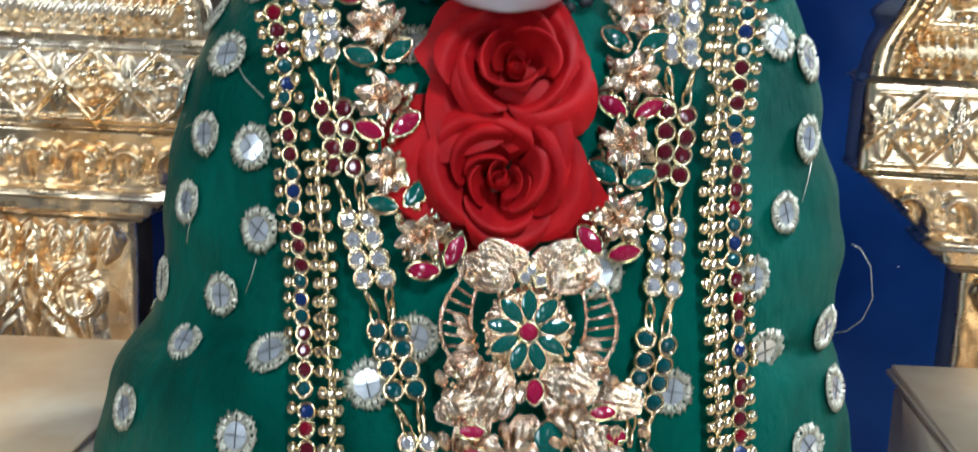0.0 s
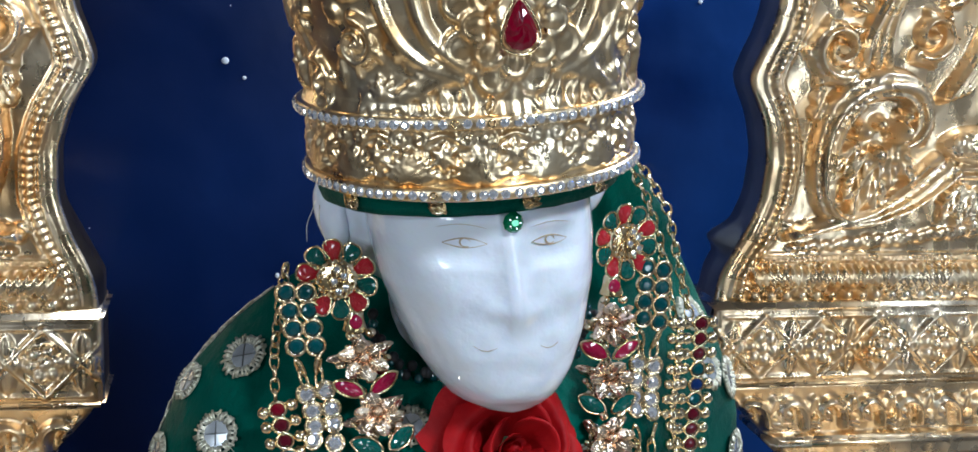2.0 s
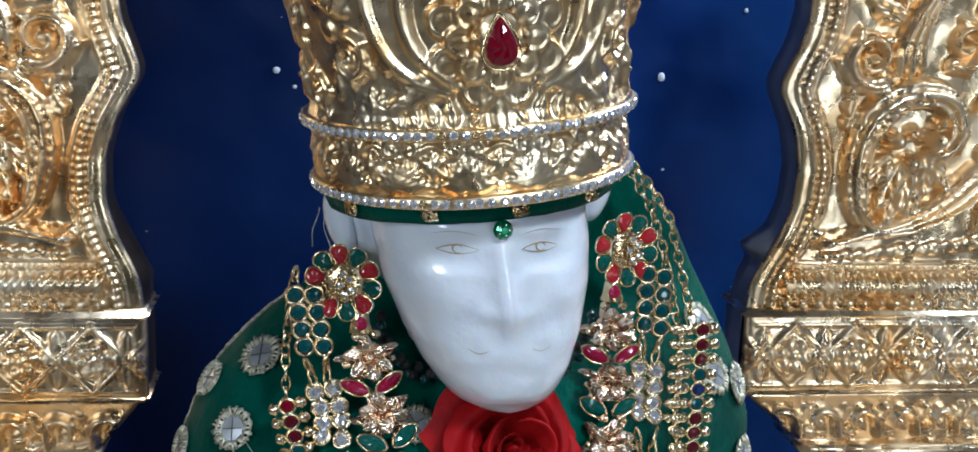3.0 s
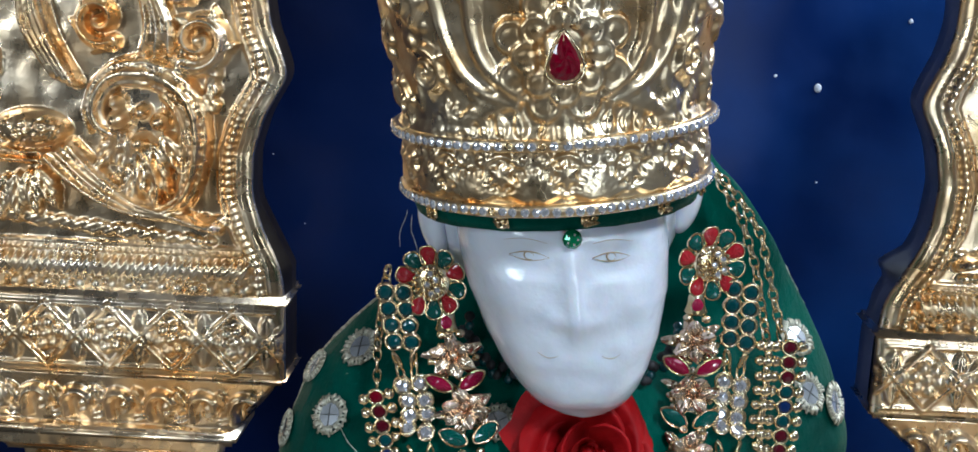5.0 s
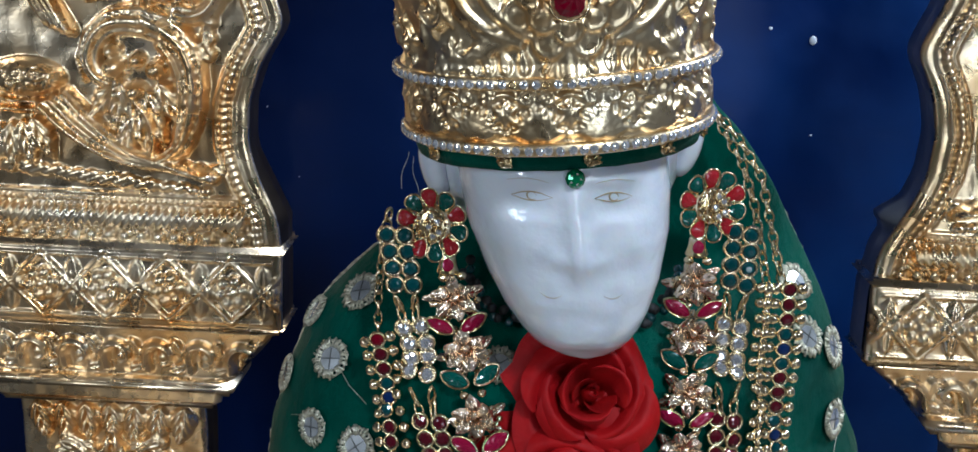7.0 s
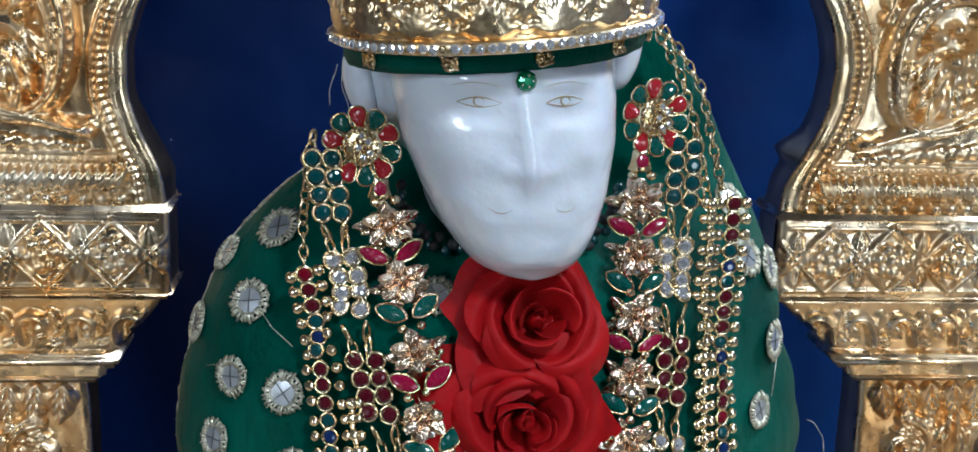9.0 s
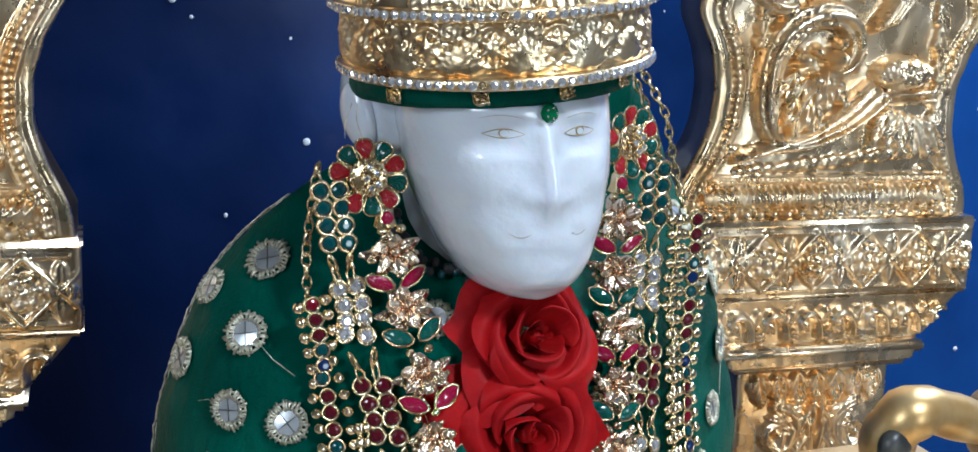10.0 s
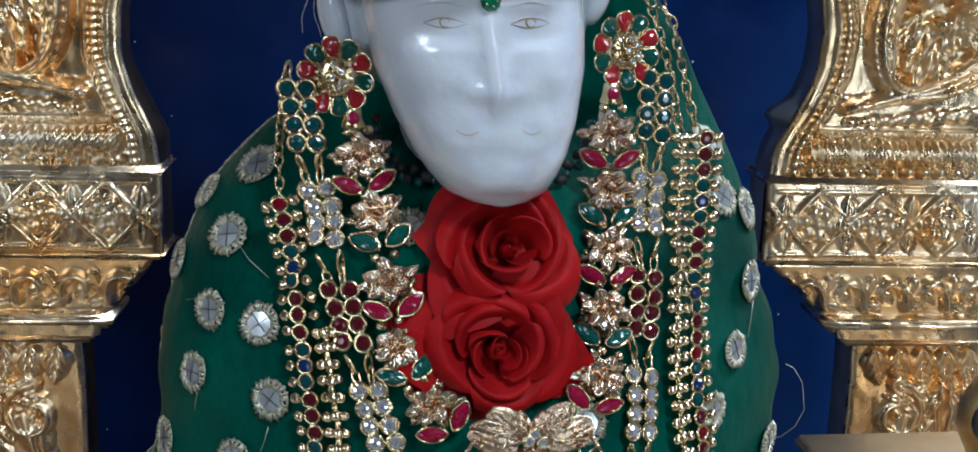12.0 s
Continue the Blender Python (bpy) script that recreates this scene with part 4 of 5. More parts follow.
# ---- flower necklace ----
garland = thing("flower_necklace", None, pose(0, 0.49, 1.32), label="rose-gold flower necklace with paired red and green leaf stones", category="necklace")


def petal_mesh():
    groups = []
    v, n = [], 7
    for i in range(n):
        k = i / (n - 1)
        w = 0.0019 * math.sin(math.pi * (0.12 + 0.82 * k)) ** 0.8
        for j in range(9):
            u = j / 4 - 1
            v.append((u * w, 0.0008 + 0.0062 * k, 0.0008 + 0.0022 * k - 0.0005 * u * u + 0.0010 * math.sin(math.pi * k) * (1 - abs(u))))
    f = grid_faces(n, 9)
    low = [(x, y, z - 0.0005) for x, y, z in v]
    v = [(x, y, z + 0.00035 * math.cos(x * 5200)) for x, y, z in v]
    return mesh_of("petal", [(v, f, rose_gold), (low, [q[::-1] for q in f], rose_gold)])


PETAL = petal_mesh()


def motif(x, z, mat, deg, turn=0.0, one=False):
    base = on_shawl(x, z, 0.006, deg, 0.512, 0.4) @ Matrix.Diagonal((1.34, 1.18, 1.3, 1))
    flower = part("flower", mesh_of("flower", [(*ball(0.0019, (0, 0.0115, 0.0030)), rose_gold), (*ball(0.006, (0, 0.0105, -0.0004), 12, 6, (1, 1, 0.25)), rose_gold)]), garland, base)
    for i in range(6):
        part("petal", PETAL, flower, base @ pose(0, 0.0105, 0.0012, 0, 0, 60 * i + turn) @ pose(0, 0, 0, rng.uniform(-14, 22), rng.uniform(-10, 10), 0) @ Matrix.Diagonal((1.45, 1.2, 1.3, 1)))
    for i in range(5):
        part("leaflet", PETAL, flower, base @ pose(0, 0.0085, -0.0022, 0, 0, 72 * i + turn * 2) @ pose(0, 0, 0, rng.uniform(-30, -10), rng.uniform(-25, 25), 0) @ Matrix.Diagonal((1.3, 1.55, 1.3, 1)))
    for i in range(7):
        a = 2 * math.pi * i / 7 + turn
        part("bead", bead(0.0013), flower, base @ pose(0.0068 * math.cos(a), 0.0085 + 0.0075 * math.sin(a), rng.uniform(-0.001, 0.0012)))
    for s in (-1, 1):
        m = base @ pose(s * 0.0056, 0, 0.001, -8, s * 12, s * -62)
        set_cut(garland, m, mat, 0.0052, 0.0029)
        part("bead", bead(0.0018), garland, base @ pose(s * 0.0032, 0.0196, 0.001))
        part("bead", bead(0.0014), garland, base @ pose(s * 0.0078, 0.0085, -0.0005))
    set_gem(garland, base @ pose(0, 0.0045, 0.0016), stone_clear, 0.0016)


for x, z, mat, deg in ((-0.0505, 1.289, stone_ruby, -6), (-0.0435, 1.262, stone_green, -10), (-0.0375, 1.234, stone_ruby, -12), (-0.032, 1.207, stone_green, -20), (-0.016, 1.183, stone_ruby, -35),
                       (0.0605, 1.298, stone_ruby, 2), (0.0605, 1.271, stone_green, 3), (0.0585, 1.245, stone_ruby, 4), (0.0560, 1.217, stone_green, 8), (0.050, 1.190, stone_ruby, 20)):
    motif(x, z, mat, -deg, rng.uniform(0, 60))
for x, z in ((-0.055, 1.317), (0.061, 1.327)):
    m = on_shawl(x, z, 0.004, 0, 0.512, 0.5) @ Matrix.Scale(0.85, 4)
    cap = part("cap", mesh_of("cap", [(*moved(lathe([(0.0060, -0.005), (0.0066, -0.004), (0.0050, 0.0), (0.0044, 0.005), (0.0028, 0.007)], 14), pose(0, 0, 0, -90)), jewel_gold)]), garland, m)
    part("stone", cut_gem(stone_ruby, 0.0042, 0.0034), cap, m @ pose(0, 0.0005, 0.0045))


# ---- pendant of the flower necklace ----
def pendant():
    m = facing(0.019, 0.459, 1.161, (0, -1, 0.12))
    pd = thing("pendant", None, m, label="gold filigree pendant with a green stone flower", category="pendant")
    plate = part("plate", mesh_of("plate", [(*moved(lathe([(0.0165, -0.004), (0.0172, -0.002), (0.015, -0.0005)], 26), Matrix()), rose_gold)]), pd, m)
    for i in range(9):
        set_cut(pd, m @ pose(0, 0, 0.0, 0, 0, 40 * i) @ pose(0, 0.0105, 0.0008), stone_green, 0.0060, 0.0031)
    for i in range(36):
        a = 2 * math.pi * i / 36
        r = 0.0172 + 0.0008 * math.sin(9 * a)
        part("bead", bead(0.0011), plate, m @ pose(r * math.cos(a), r * math.sin(a), 0.0))
    set_gem(pd, m @ pose(0, 0, 0.0022), stone_ruby, 0.0036)
    big = mesh_of("gold_leaf", [(*fan_leaf(0.017, 0.0062, 0.0022), rose_gold)])
    for x, y, deg, k in ((-0.006, 0.019, 72, 1.35), (0.006, 0.019, -72, 1.35), (-0.005, 0.021, 44, 1.15), (0.005, 0.021, -44, 1.15), (-0.003, 0.019, 14, 0.85), (0.003, 0.019, -14, 0.85),
                         (-0.019, -0.010, 120, 0.9), (0.019, -0.010, -120, 0.9), (-0.005, -0.018, 110, 1.4), (0.005, -0.018, -105, 1.4), (-0.008, -0.022, 140, 1.2), (0.008, -0.022, -140, 1.2),
                         (-0.016, -0.030, 100, 1.2), (0.026, -0.026, -100, 1.2), (-0.016, -0.034, 150, 1.2), (0.020, -0.034, -150, 1.2), (0.0, -0.034, 180, 1.4), (0.010, -0.05, 170, 1.2), (-0.02, -0.05, 190, 1.2)):
        part("gold_leaf", big, pd, m @ pose(x, y, -0.002 + rng.uniform(-0.001, 0.002), rng.uniform(-6, 14), rng.uniform(-12, 12), deg) @ Matrix.Diagonal((k, k, 1, 1)))
    # openwork wings either side: a curved frame with bars across it
    for s in (-1, 1):
        rim_in = [(s * (0.0185 + 0.004 * math.sin(2.6 * k)), -0.014 + 0.030 * k, 0.0) for k in np.linspace(0, 1, 9)]
        rim_out = [(s * (0.0255 + 0.009 * math.sin(2.9 * k + 0.2)), -0.016 + 0.038 * k, 0.001) for k in np.linspace(0, 1, 9)]
        bars = [(*tube([a, ((a[0] + b[0]) / 2, (a[1] + b[1]) / 2, 0.0018), b], 0.0006, 5), rose_gold) for a, b in zip(rim_in, rim_out)]
        bars += [(*ball(0.0013, b, 8, 5), rose_gold) for b in rim_out]
        part("wing", mesh_of("wing", [(*tube(rim_in, 0.0008, 6), rose_gold), (*tube(rim_out, 0.0010, 6), rose_gold)] + bars), pd, m, "openwork rose-gold wing")
    for i in range(18):
        a, r = math.pi * (1 + (i + rng.uniform(-0.3, 0.3)) / 18), rng.uniform(0.0185, 0.024)
        part("leaflet", PETAL, pd, m @ pose(r * math.cos(a), r * math.sin(a), rng.uniform(-0.002, 0.0015), rng.uniform(-20, 20), rng.uniform(-25, 25), math.degrees(a) - 90 + rng.uniform(-35, 35)) @ Matrix.Diagonal((1.4, 1.4, 1.5, 1)))
    for i in range(44):
        x, y = rng.uniform(-0.034, 0.050), rng.uniform(-0.062, -0.020)
        part("leaflet", PETAL, pd, m @ pose(x, y, rng.uniform(0.0, 0.003), rng.uniform(-10, 25), rng.uniform(-20, 20), rng.uniform(0, 360)) @ Matrix.Diagonal((1.4, 1.4, 1.5, 1)))
        if i % 2:
            part("bead", bead(0.0015), pd, m @ pose(x + 0.003, y + 0.002, 0.003))
    for x, y, mat, ln, wd, deg in ((0.003, -0.0235, stone_ruby, 0.0050, 0.0034, 0), (0.009, -0.0425, stone_green, 0.0075, 0.0058, 0), (-0.021, -0.040, stone_ruby, 0.0055, 0.0026, 90), (0.030, -0.031, stone_ruby, 0.0052, 0.0028, 95), (0.035, -0.040, stone_ruby, 0.0045, 0.003, 80), (-0.02, -0.05, stone_ruby, 0.005, 0.003, 85)):
        set_cut(pd, m @ pose(x, y, 0.003, 0, 0, deg), mat, ln, wd)
    for x, y in ((-0.002, 0.0215), (0.004, 0.0205), (0.0005, 0.0245)):
        set_gem(pd, m @ pose(x, y, 0.004), stone_clear, 0.0022)
    for x, y in ((-0.022, 0.020), (-0.016, 0.024), (0.020, 0.022), (0.016, 0.026), (0.013, 0.020), (-0.013, 0.019), (-0.027, -0.018), (0.028, -0.014), (0.022, -0.02), (-0.03, -0.035), (0.045, -0.035)):
        part("bead", bead(0.0018), pd, m @ pose(x, y, 0.002))


def fan_leaf(length, width, high):
    v, n, k = [], 12, 15
    for i in range(n):
        s = i / (n - 1)
        w = width * math.sin(math.pi * (0.1 + 0.82 * s)) ** 0.8
        for j in range(k):
            u = 2 * j / (k - 1) - 1
            v.append((u * w, s * length, high * (1 - u * u) * math.sin(math.pi * (0.15 + 0.8 * s)) + 0.0007 * math.cos(u * 15)))
    f = grid_faces(n, k)
    low = [(x, y, z - 0.0012) for x, y, z in v]
    return v + low, f + [tuple(i + len(v) for i in q[::-1]) for q in f]


pendant()


# ---- earrings ----
def earring(x, y, z, way, deg, swap):
    m = facing(x, y, z, way, deg)
    er = thing("earring", None, m, label="gold flower earring ringed with red and green drop stones", category="earring", group="earrings")
    part("disc", mesh_of("disc", [(*lathe([(0.0085, -0.003), (0.0100, -0.001), (0.0080, 0.0006), (0.004, 0.002)], 22), jewel_gold)]), er, m)
    for i in range(10):
        red = (i + swap) % 2 == 0
        set_cut(er, m @ pose(0, 0, 0, 0, 0, 36 * i) @ pose(0, 0.0122, -0.001, -12, 0, 180), stone_coral if red else stone_green, 0.0050, 0.0037, True)
    rr = random.Random(int(x * 1000) + 200)
    for i in range(16):
        a, r = 2 * math.pi * i / 16, 0.0078
        part("bead", bead(0.0010), er, m @ pose(r * math.cos(a), r * math.sin(a), 0.0018))
    for i in range(12):
        a, r = rr.uniform(0, 6.28), rr.uniform(0.001, 0.006)
        p = [(0.0016 * math.cos(t), 0.0016 * math.sin(t), 0.0004 * t) for t in np.linspace(0, 5, 9)]
        part("filigree", mesh_of("filigree", [(*tube(p, 0.0004, 4), jewel_gold)]), er, m @ pose(r * math.cos(a), r * math.sin(a), 0.002, 0, 0, rr.uniform(0, 360)))
    for dx, dy in ((0.0015, 0.005), (0.004, 0.002), (0.001, -0.0045), (0.0042, -0.003), (-0.0005, 0.0)):
        set_gem(er, m @ pose(dx, dy, 0.0035), stone_clear, 0.0015)


earring(-0.0625, 0.5085, 1.3355, (-0.32, -1, 0.05), 8, 0)
earring(0.0675, 0.5085, 1.3465, (0.30, -1, 0.05), 4, 0)


# ---- the crown ----
CROWN = pose(-0.0065, 0.502, 1.3885, 2.5, -4.2, 0)


def crown():
    cr = thing("crown", None, CROWN, label="tall embossed gold crown with rhinestone bands and red drop stone", category="crown")
    # band between the two stone rings, and the flaring body above: angle 0 faces the front
    def skin(z0, z1, rows, cols, radius, relief):
        zs, an = np.linspace(z0, z1, rows), np.linspace(-math.pi, math.pi, cols, endpoint=False)
        rad = np.array([radius(z) for z in zs])
        s, z = np.repeat((an * 0.072)[None, :], rows, 0), np.repeat(zs[:, None], cols, 1)
        r = Relief(s, z)
        relief(r)
        r.soften(3)
        rr = rad[:, None] + 1.1 * r.h
        rr += 0.0005 * undulation(an * 0.072, zs, 70, 1.3)
        v = np.stack([rr * np.sin(an)[None, :], -rr * np.cos(an)[None, :], z], -1).reshape(-1, 3).tolist()
        return v, grid_faces(rows, cols, True)

    def band_relief(r):
        for i in range(-8, 8):
            c = i * 0.0283
            r.rosette(c, 0.0140, 0.0066, 6, 0.0026, 30)
            r.stroke([(c + 0.0082 * math.cos(a), 0.0140 + 0.0082 * math.sin(a)) for a in np.linspace(0.5, 5.8, 18)], 0.0009, 0.0009, 0.0017)
            for k in range(5):
                for s in (-1, 1):
                    r.leaf(c + s * 0.01415, 0.0042, 90 + s * (-6 + 20 * k), 0.0135, 0.0025, 0.0026, 2)
            for s in (-1, 1):
                r.scroll(c + s * 0.0098, 0.0205, 0.0036, 1.2, 90, s, 0.0012, 0.0020)
                r.dome(c + s * 0.0125, 0.0235, 0.0013, 0.0018)

    def body_relief(r):
        q = random.Random(5)
        # medallion: two rings of rimmed, ribbed petals
        for n, rad, size, high, turn in ((8, 0.0205, 0.0070, 0.0030, 22.5), (8, 0.0140, 0.0058, 0.0046, 0)):
            for i in range(n):
                a = radians(turn + 360 * i / n)
                cx, cy = rad * math.cos(a), 0.062 + rad * math.sin(a)
                r.dome(cx, cy, size, high)
                r.stroke([(cx + size * 0.86 * math.cos(a + t), cy + size * 0.86 * math.sin(a + t)) for t in np.linspace(-2.2, 2.2, 15)], 0.0012, 0.0012, high + 0.0012)
                for t in (-0.5, 0, 0.5):
                    r.stroke([(cx - size * 0.7 * math.cos(a), cy - size * 0.7 * math.sin(a)), (cx + size * 0.6 * math.cos(a + t), cy + size * 0.6 * math.sin(a + t))], 0.0007, 0.0009, high + 0.0010)
        r.dome(0, 0.062, 0.0090, 0.0062, 0.0112)
        # stem under the medallion
        r.stroke([(0, 0.030), (0, 0.042)], 0.0085, 0.005, 0.0022)
        for s in (-1, 1):
            r.stroke([(s * 0.010, 0.031), (s * 0.006, 0.038), (s * 0.009, 0.045)], 0.0012, 0.0012, 0.003)
            # sweeping ribs up and out
            r.stroke([(s * 0.018, 0.046), (s * 0.030, 0.055), (s * 0.036, 0.070), (s * 0.034, 0.095), (s * 0.040, 0.12)], 0.003, 0.004, 0.004)
            r.rope([(s * 0.024, 0.049), (s * 0.0305, 0.058), (s * 0.032, 0.072), (s * 0.030, 0.09)], 0.0008, 0.0016, 0.0018)
            r.stroke([(s * 0.020, 0.042), (s * 0.040, 0.050), (s * 0.050, 0.068), (s * 0.052, 0.10)], 0.0022, 0.0032, 0.0035)
            for k in range(7):
                r.leaf(s * (0.014 + 0.004 * k), 0.044 - 0.001 * k, 90 - s * (62 + 9 * k), 0.017, 0.0032, 0.0030, 3)
                r.leaf(s * (0.018 + 0.0075 * k), 0.030, 90 - s * q.uniform(-35, 35), 0.0105, 0.0028, 0.0026, 3)
            r.scroll(s * 0.062, 0.055, 0.010, 1.5, 90, s, 0.0022, 0.004)
            r.scroll(s * 0.072, 0.085, 0.013, 1.5, -60, -s, 0.0025, 0.004)
            r.scroll(s * 0.020, 0.098, 0.012, 1.4, 20, -s, 0.0022, 0.004)
            r.scroll(s * 0.088, 0.040, 0.009, 1.4, 120, s, 0.002, 0.0035)
            r.rosette(s * 0.052, 0.037, 0.0075, 7, 0.0028)
            r.rosette(s * 0.095, 0.066, 0.010, 7, 0.003)
            # broad plumes of acanthus, leaf over leaf
            for k in range(70):
                a, b = s * q.uniform(0.030, 0.22), q.uniform(0.032, 0.14)
                r.leaf(a, b, 90 - s * q.uniform(-20, 75), q.uniform(0.010, 0.018), q.uniform(0.0026, 0.0040), q.uniform(0.0012, 0.0024), 3)
            for k in range(6):
                r.scroll(s * (0.115 + 0.018 * k), 0.045 + 0.03 * (k % 3), 0.010, 1.4, 70 * k, s, 0.002, 0.0035)

    part("band", mesh_of("band", [(*skin(0.0005, 0.0262, 56, 760, lambda z: 0.0660, band_relief), crown_gold)]), cr, CROWN)
    shape = [(0.0275, 0.0703), (0.0295, 0.0685), (0.034, 0.0662), (0.045, 0.0672), (0.065, 0.0705), (0.09, 0.0745), (0.12, 0.077), (0.145, 0.070), (0.16, 0.05), (0.168, 0.01)]
    part("body", mesh_of("body", [(*skin(0.0275, 0.168, 200, 820, lambda z: table(shape, z), body_relief), crown_gold)]), cr, CROWN)
    # stone rings
    for z, r, holes in ((0.0, 0.0684, (91, 60)), (0.0268, 0.0704, (96, 93))):
        rim = [(r - 0.006, z - 0.0026), (r - 0.0005, z - 0.0026), (r + 0.0008, z - 0.0018), (r + 0.0008, z + 0.0018), (r - 0.0005, z + 0.0026), (r - 0.006, z + 0.0030)]
        ring = part("stone_ring", mesh_of("stone_ring", [(*lathe(rim, 120, False), crown_gold)]), cr, CROWN)
        n = 98
        for i in range(n):
            a = 2 * math.pi * (i + rng.uniform(-0.12, 0.12)) / n
            m = CROWN @ Matrix.Translation(((r + 0.0008) * math.sin(a), -(r + 0.0008) * math.cos(a), z + rng.uniform(-0.0002, 0.0002))) @ pose(0, 0, 0, 90, 0, math.degrees(a)) @ pose(0, 0, 0, rng.uniform(-9, 9), rng.uniform(-9, 9), rng.uniform(0, 45))
            if i in holes:
                part("empty_socket", collet(0.0013, 0.0005), ring, m, "empty gold socket")
            else:
                part("rhinestone", round_gem(stone_clear, 0.0020), ring, m)
    # red drop stone
    p = CROWN @ Matrix.Translation((0, -0.0778, 0.062)) @ pose(0, 0, 0, 90 - 3)
    c = part("drop_setting", cut_collet(0.0098, 0.0068, True), cr, p)
    part("drop_stone", cut_gem(stone_garnet, 0.0092, 0.0063, True), c, p, "deep red drop-shaped stone")


crown()

# ---- green ribbon under the crown, bindi stone ----
def ribbon():
    v = []
    rows = [(0.0625, -0.0115), (0.0650, -0.0122), (0.0662, -0.0090), (0.0660, -0.004), (0.0640, -0.001)]
    for i, (r, z) in enumerate(rows):
        for j in range(150):
            a = 2 * math.pi * j / 150
            k = 1 + 0.006 * noise.noise((math.cos(a) * 5, math.sin(a) * 5, i * 0.4))
            v.append((r * 0.97 * k * math.cos(a), r * 0.87 * k * math.sin(a) + 0.004, z + 0.0006 * noise.noise((math.cos(a) * 7, math.sin(a) * 7, i * 0.3))))
    rb = thing("ribbon", mesh_of("ribbon", [(v, grid_faces(5, 150, True), silk)]), CROWN, label="narrow green cloth ribbon under the crown", category="ribbon")
    for a in (-58, -24, 8, 40, 75):
        t = radians(a)
        m = CROWN @ Matrix.Translation((0.0650 * math.sin(t), 0.004 - 0.0582 * math.cos(t), -0.0075)) @ pose(0, 0, 0, 90, 0, a)
        q = random.Random(a)
        groups = [(*tube([(q.uniform(-0.004, 0.004), q.uniform(-0.003, 0.003), q.uniform(0, 0.002)) for _ in range(7)], 0.0005, 4), jewel_gold) for _ in range(4)]
        groups.append((*torus(0.0028, 0.0008, 12, 5), jewel_gold))
        part("thread_knot", mesh_of("thread_knot", groups), rb, m, "gold thread knot")


ribbon()
for x, z, q in ((-0.0735, 1.372, 1), (-0.0715, 1.370, 2)):
    k = random.Random(q)
    y, bend = 0.497, k.uniform(-0.0006, 0.0004)
    pts = [(x + bend * i + 0.0007 * math.sin(i * 0.9 + q), y, z - 0.0024 * i) for i in range(8)]
    thing("loose_thread", mesh_of("loose_thread", [(*tube(pts, 0.0002, 4), thread_silver)]), label="fine silver thread hanging from the ribbon", category="thread")
bm_ = facing(-0.0030, face_y(-0.003, 1.3705) - 0.0012, 1.3705, (0, -1, 0.1))
bindi = thing("forehead_stone", mesh_of("forehead_stone", [(*lathe([(0.0040, 0), (0.0042, 0.0008), (0.0032, 0.0024), (0.0014, 0.0034)], 10), stone_emerald)], False), bm_, label="round green crystal stone on the forehead", category="stone")
for i in range(5):
    part("crystal", round_gem(stone_clear, 0.0005), bindi, bm_ @ pose(0.0022 * math.cos(i * 1.257), 0.0022 * math.sin(i * 1.257), 0.0030))


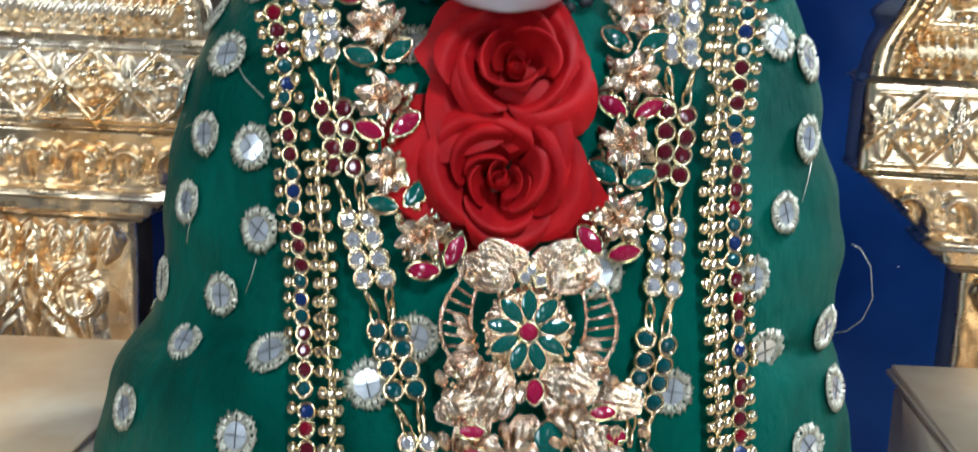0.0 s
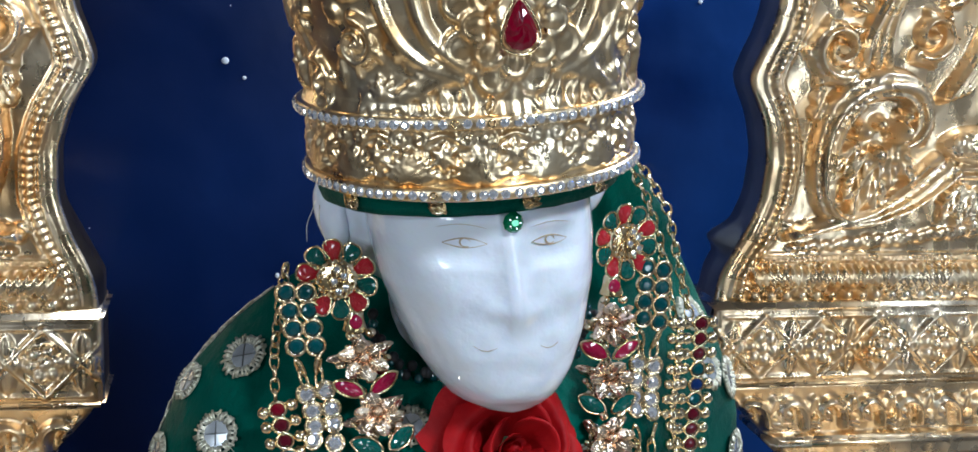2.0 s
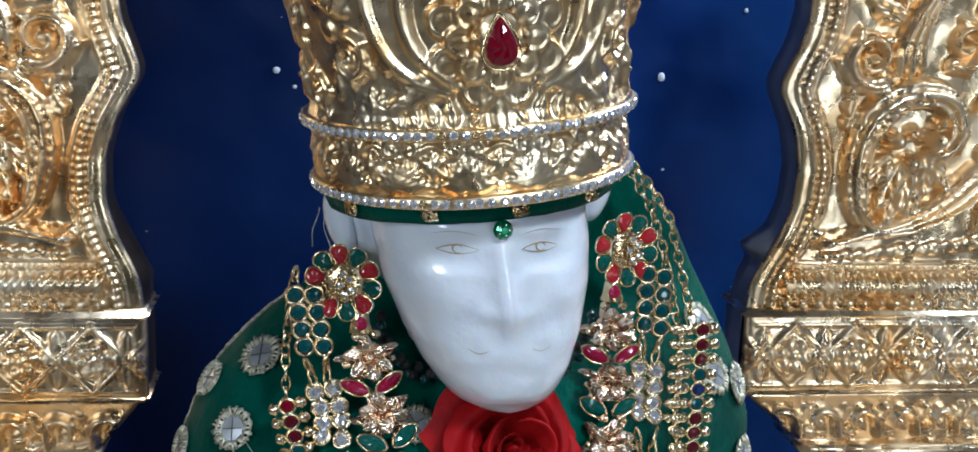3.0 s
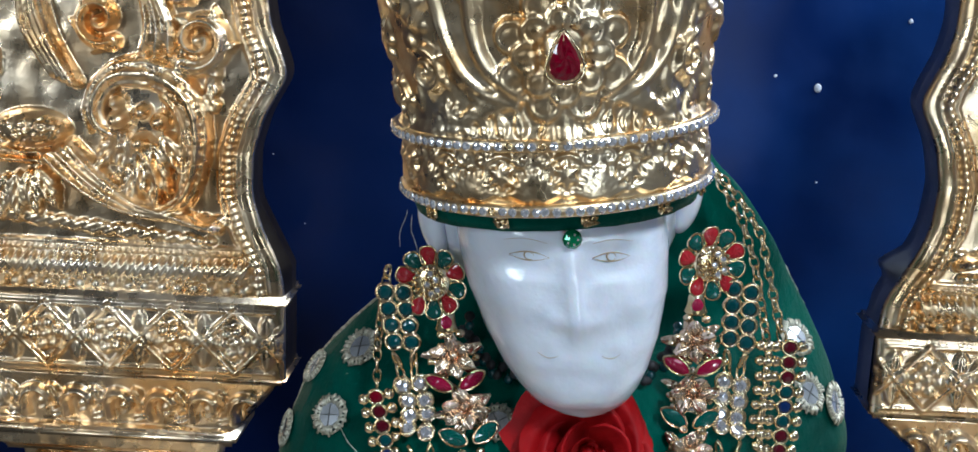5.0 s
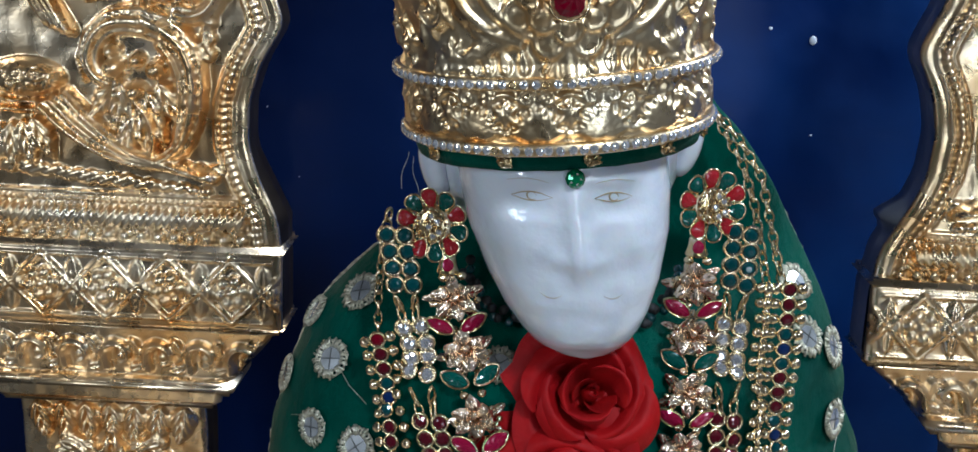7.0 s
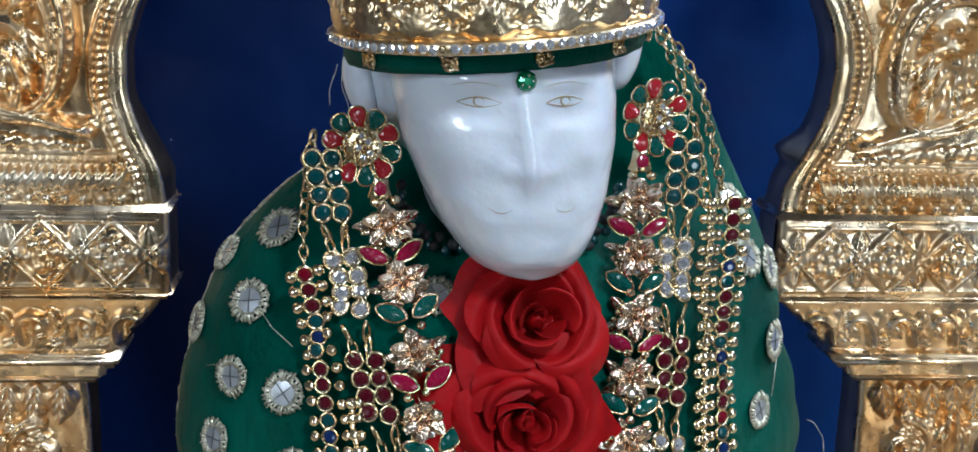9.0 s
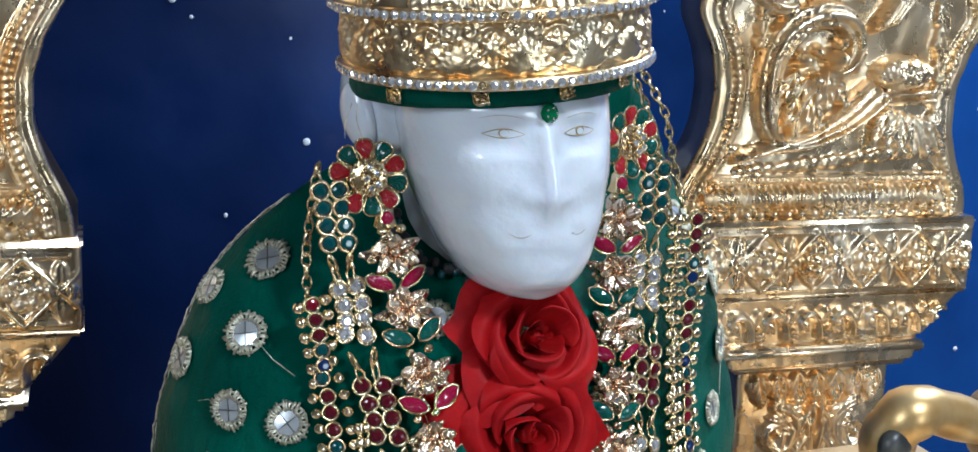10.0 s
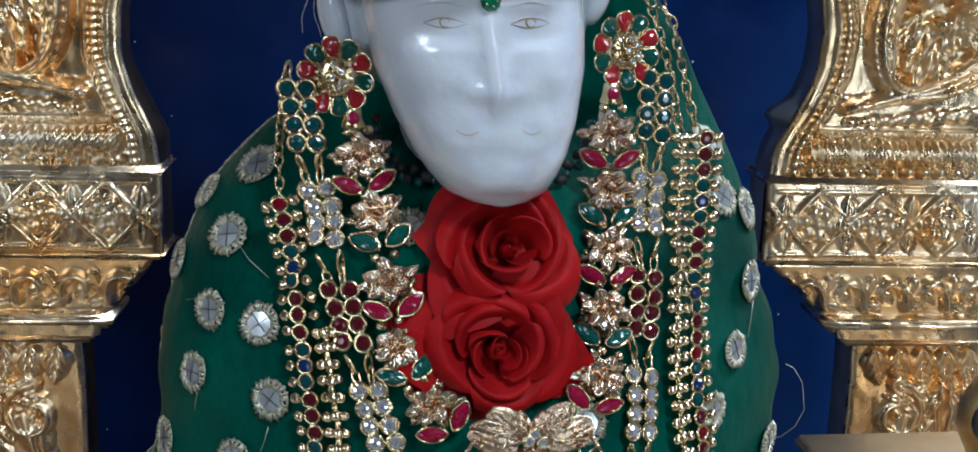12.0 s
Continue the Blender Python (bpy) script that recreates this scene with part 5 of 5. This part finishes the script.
# ---- roses ----
def rose(m, seed, size, label, rings):
    """rings: (petals, radius, height, lean outwards, half angle, roll of the rim)."""
    q = random.Random(seed)
    ob = thing("rose", None, m, label=label, category="rose", group="roses")
    part("stem", mesh_of("stem", [(*lathe([(0.003, -0.022), (0.004, -0.012), (0.008, -0.008), (0.004, -0.004)], 12), leaf_green)]), ob, m)
    core = lathe([(size * 0.12, -0.002), (size * 0.14, size * 0.12), (size * 0.10, size * 0.24), (size * 0.03, size * 0.28)], 14)
    part("bud", mesh_of("bud", [(*core, petal_red)]), ob, m)
    turn = q.uniform(0, 6.28)
    for count, radius, high, lean, half, roll in rings:
        turn += 0.7
        for i in range(count):
            phi = turn + 2 * math.pi * (i + q.uniform(-0.22, 0.22)) / count
            rad, top = size * radius * q.uniform(0.88, 1.10), size * high * q.uniform(0.86, 1.10)
            wave, tip, a, b = q.uniform(0, 6.28), q.uniform(-0.5, 0.5), 16, 19
            twist, part_roll = q.choice((-0.17, 0.10, 0.17)), roll * q.uniform(0.5, 1.5)
            v = []
            for ii in range(a):
                t = ii / (a - 1)
                for jj in range(b):
                    u = 2 * jj / (b - 1) - 1
                    cut = 1 - 0.30 * abs(u) ** 3 + 0.10 * math.exp(-((u - tip) / 0.14) ** 2) + 0.02 * math.sin(5 * u + wave)
                    g = t * cut
                    w = half * u * (0.45 + 0.55 * math.sin(math.pi * min(0.5, 0.12 + 0.55 * g)))
                    over = max(0.0, g - 0.70) / 0.30
                    out = 0.30 + 0.62 * math.sin(math.pi / 2 * min(1, g * 1.15)) + lean * g * g + 0.20 * part_roll * over ** 1.6
                    out *= 1 + twist * u
                    out += 0.06 * g * math.sin(2.6 * u + wave)
                    up = math.sin(math.pi / 2 * min(1, g * 1.05)) * (1 - 0.18 * u * u) - 0.42 * part_roll * over ** 2.2
                    up += 0.03 * g * math.sin(2.3 * u + wave * 2)
                    v.append((rad * out * math.cos(phi + w), rad * out * math.sin(phi + w), top * up - size * 0.10))
            f = grid_faces(a, b)
            low = [(x * 0.975, y * 0.975, z - 0.0006) for x, y, z in v]
            part("petal", mesh_of("petal", [(v, f, petal_red), (low, [g[::-1] for g in f], petal_red)]), ob, m @ pose(0, 0, 0, q.uniform(-9, 9), q.uniform(-9, 9), 0))
    return ob


OPEN = [(2, 0.10, 0.56, 0.0, 1.5, 0.1), (2, 0.19, 0.58, 0.04, 1.4, 0.3), (3, 0.30, 0.60, 0.10, 1.0, 0.5), (3, 0.46, 0.60, 0.16, 1.05, 0.8), (4, 0.62, 0.50, 0.22, 0.95, 1.0), (4, 0.76, 0.32, 0.25, 0.95, 1.0), (5, 0.84, 0.12, 0.24, 0.80, 0.8)]
CUPPED = [(2, 0.12, 0.56, 0.0, 1.5, 0.1), (2, 0.26, 0.68, 0.02, 1.3, 0.2), (3, 0.44, 0.76, 0.05, 1.1, 0.4), (3, 0.62, 0.70, 0.14, 1.15, 1.0), (4, 0.76, 0.50, 0.24, 1.0, 1.1), (5, 0.82, 0.22, 0.24, 0.85, 0.9)]
rose(facing(0.0060, 0.486, 1.2165, (0.0, -1, 0.10)), 3, 0.0365, "red rose with an open whorled heart", OPEN)
rose(facing(0.0115, 0.494, 1.259, (0.08, -1, 0.42)), 14, 0.0325, "red rose tucked under the statue's chin", CUPPED)

# dark bead choker close to the neck
choker = thing("choker", None, pose(0.006, 0.52, 1.29), label="dark bead choker close to the neck", category="necklace")
q = random.Random(2)
DARK_BEADS = [mesh_of("bead", [(*ball(0.0026, (0, 0, 0), 8, 5), mat)]) for mat in (black_thread, black_thread, stone_teal)]
for i in range(60):
    t = math.pi * (i / 59 - 0.5)
    part("bead", DARK_BEADS[i % 3], choker, pose(0.006 + 0.052 * math.sin(t) + q.uniform(-0.002, 0.002), 0.525 - 0.012 * math.cos(t), 1.312 - 0.03 * math.cos(t) + q.uniform(-0.003, 0.003)))
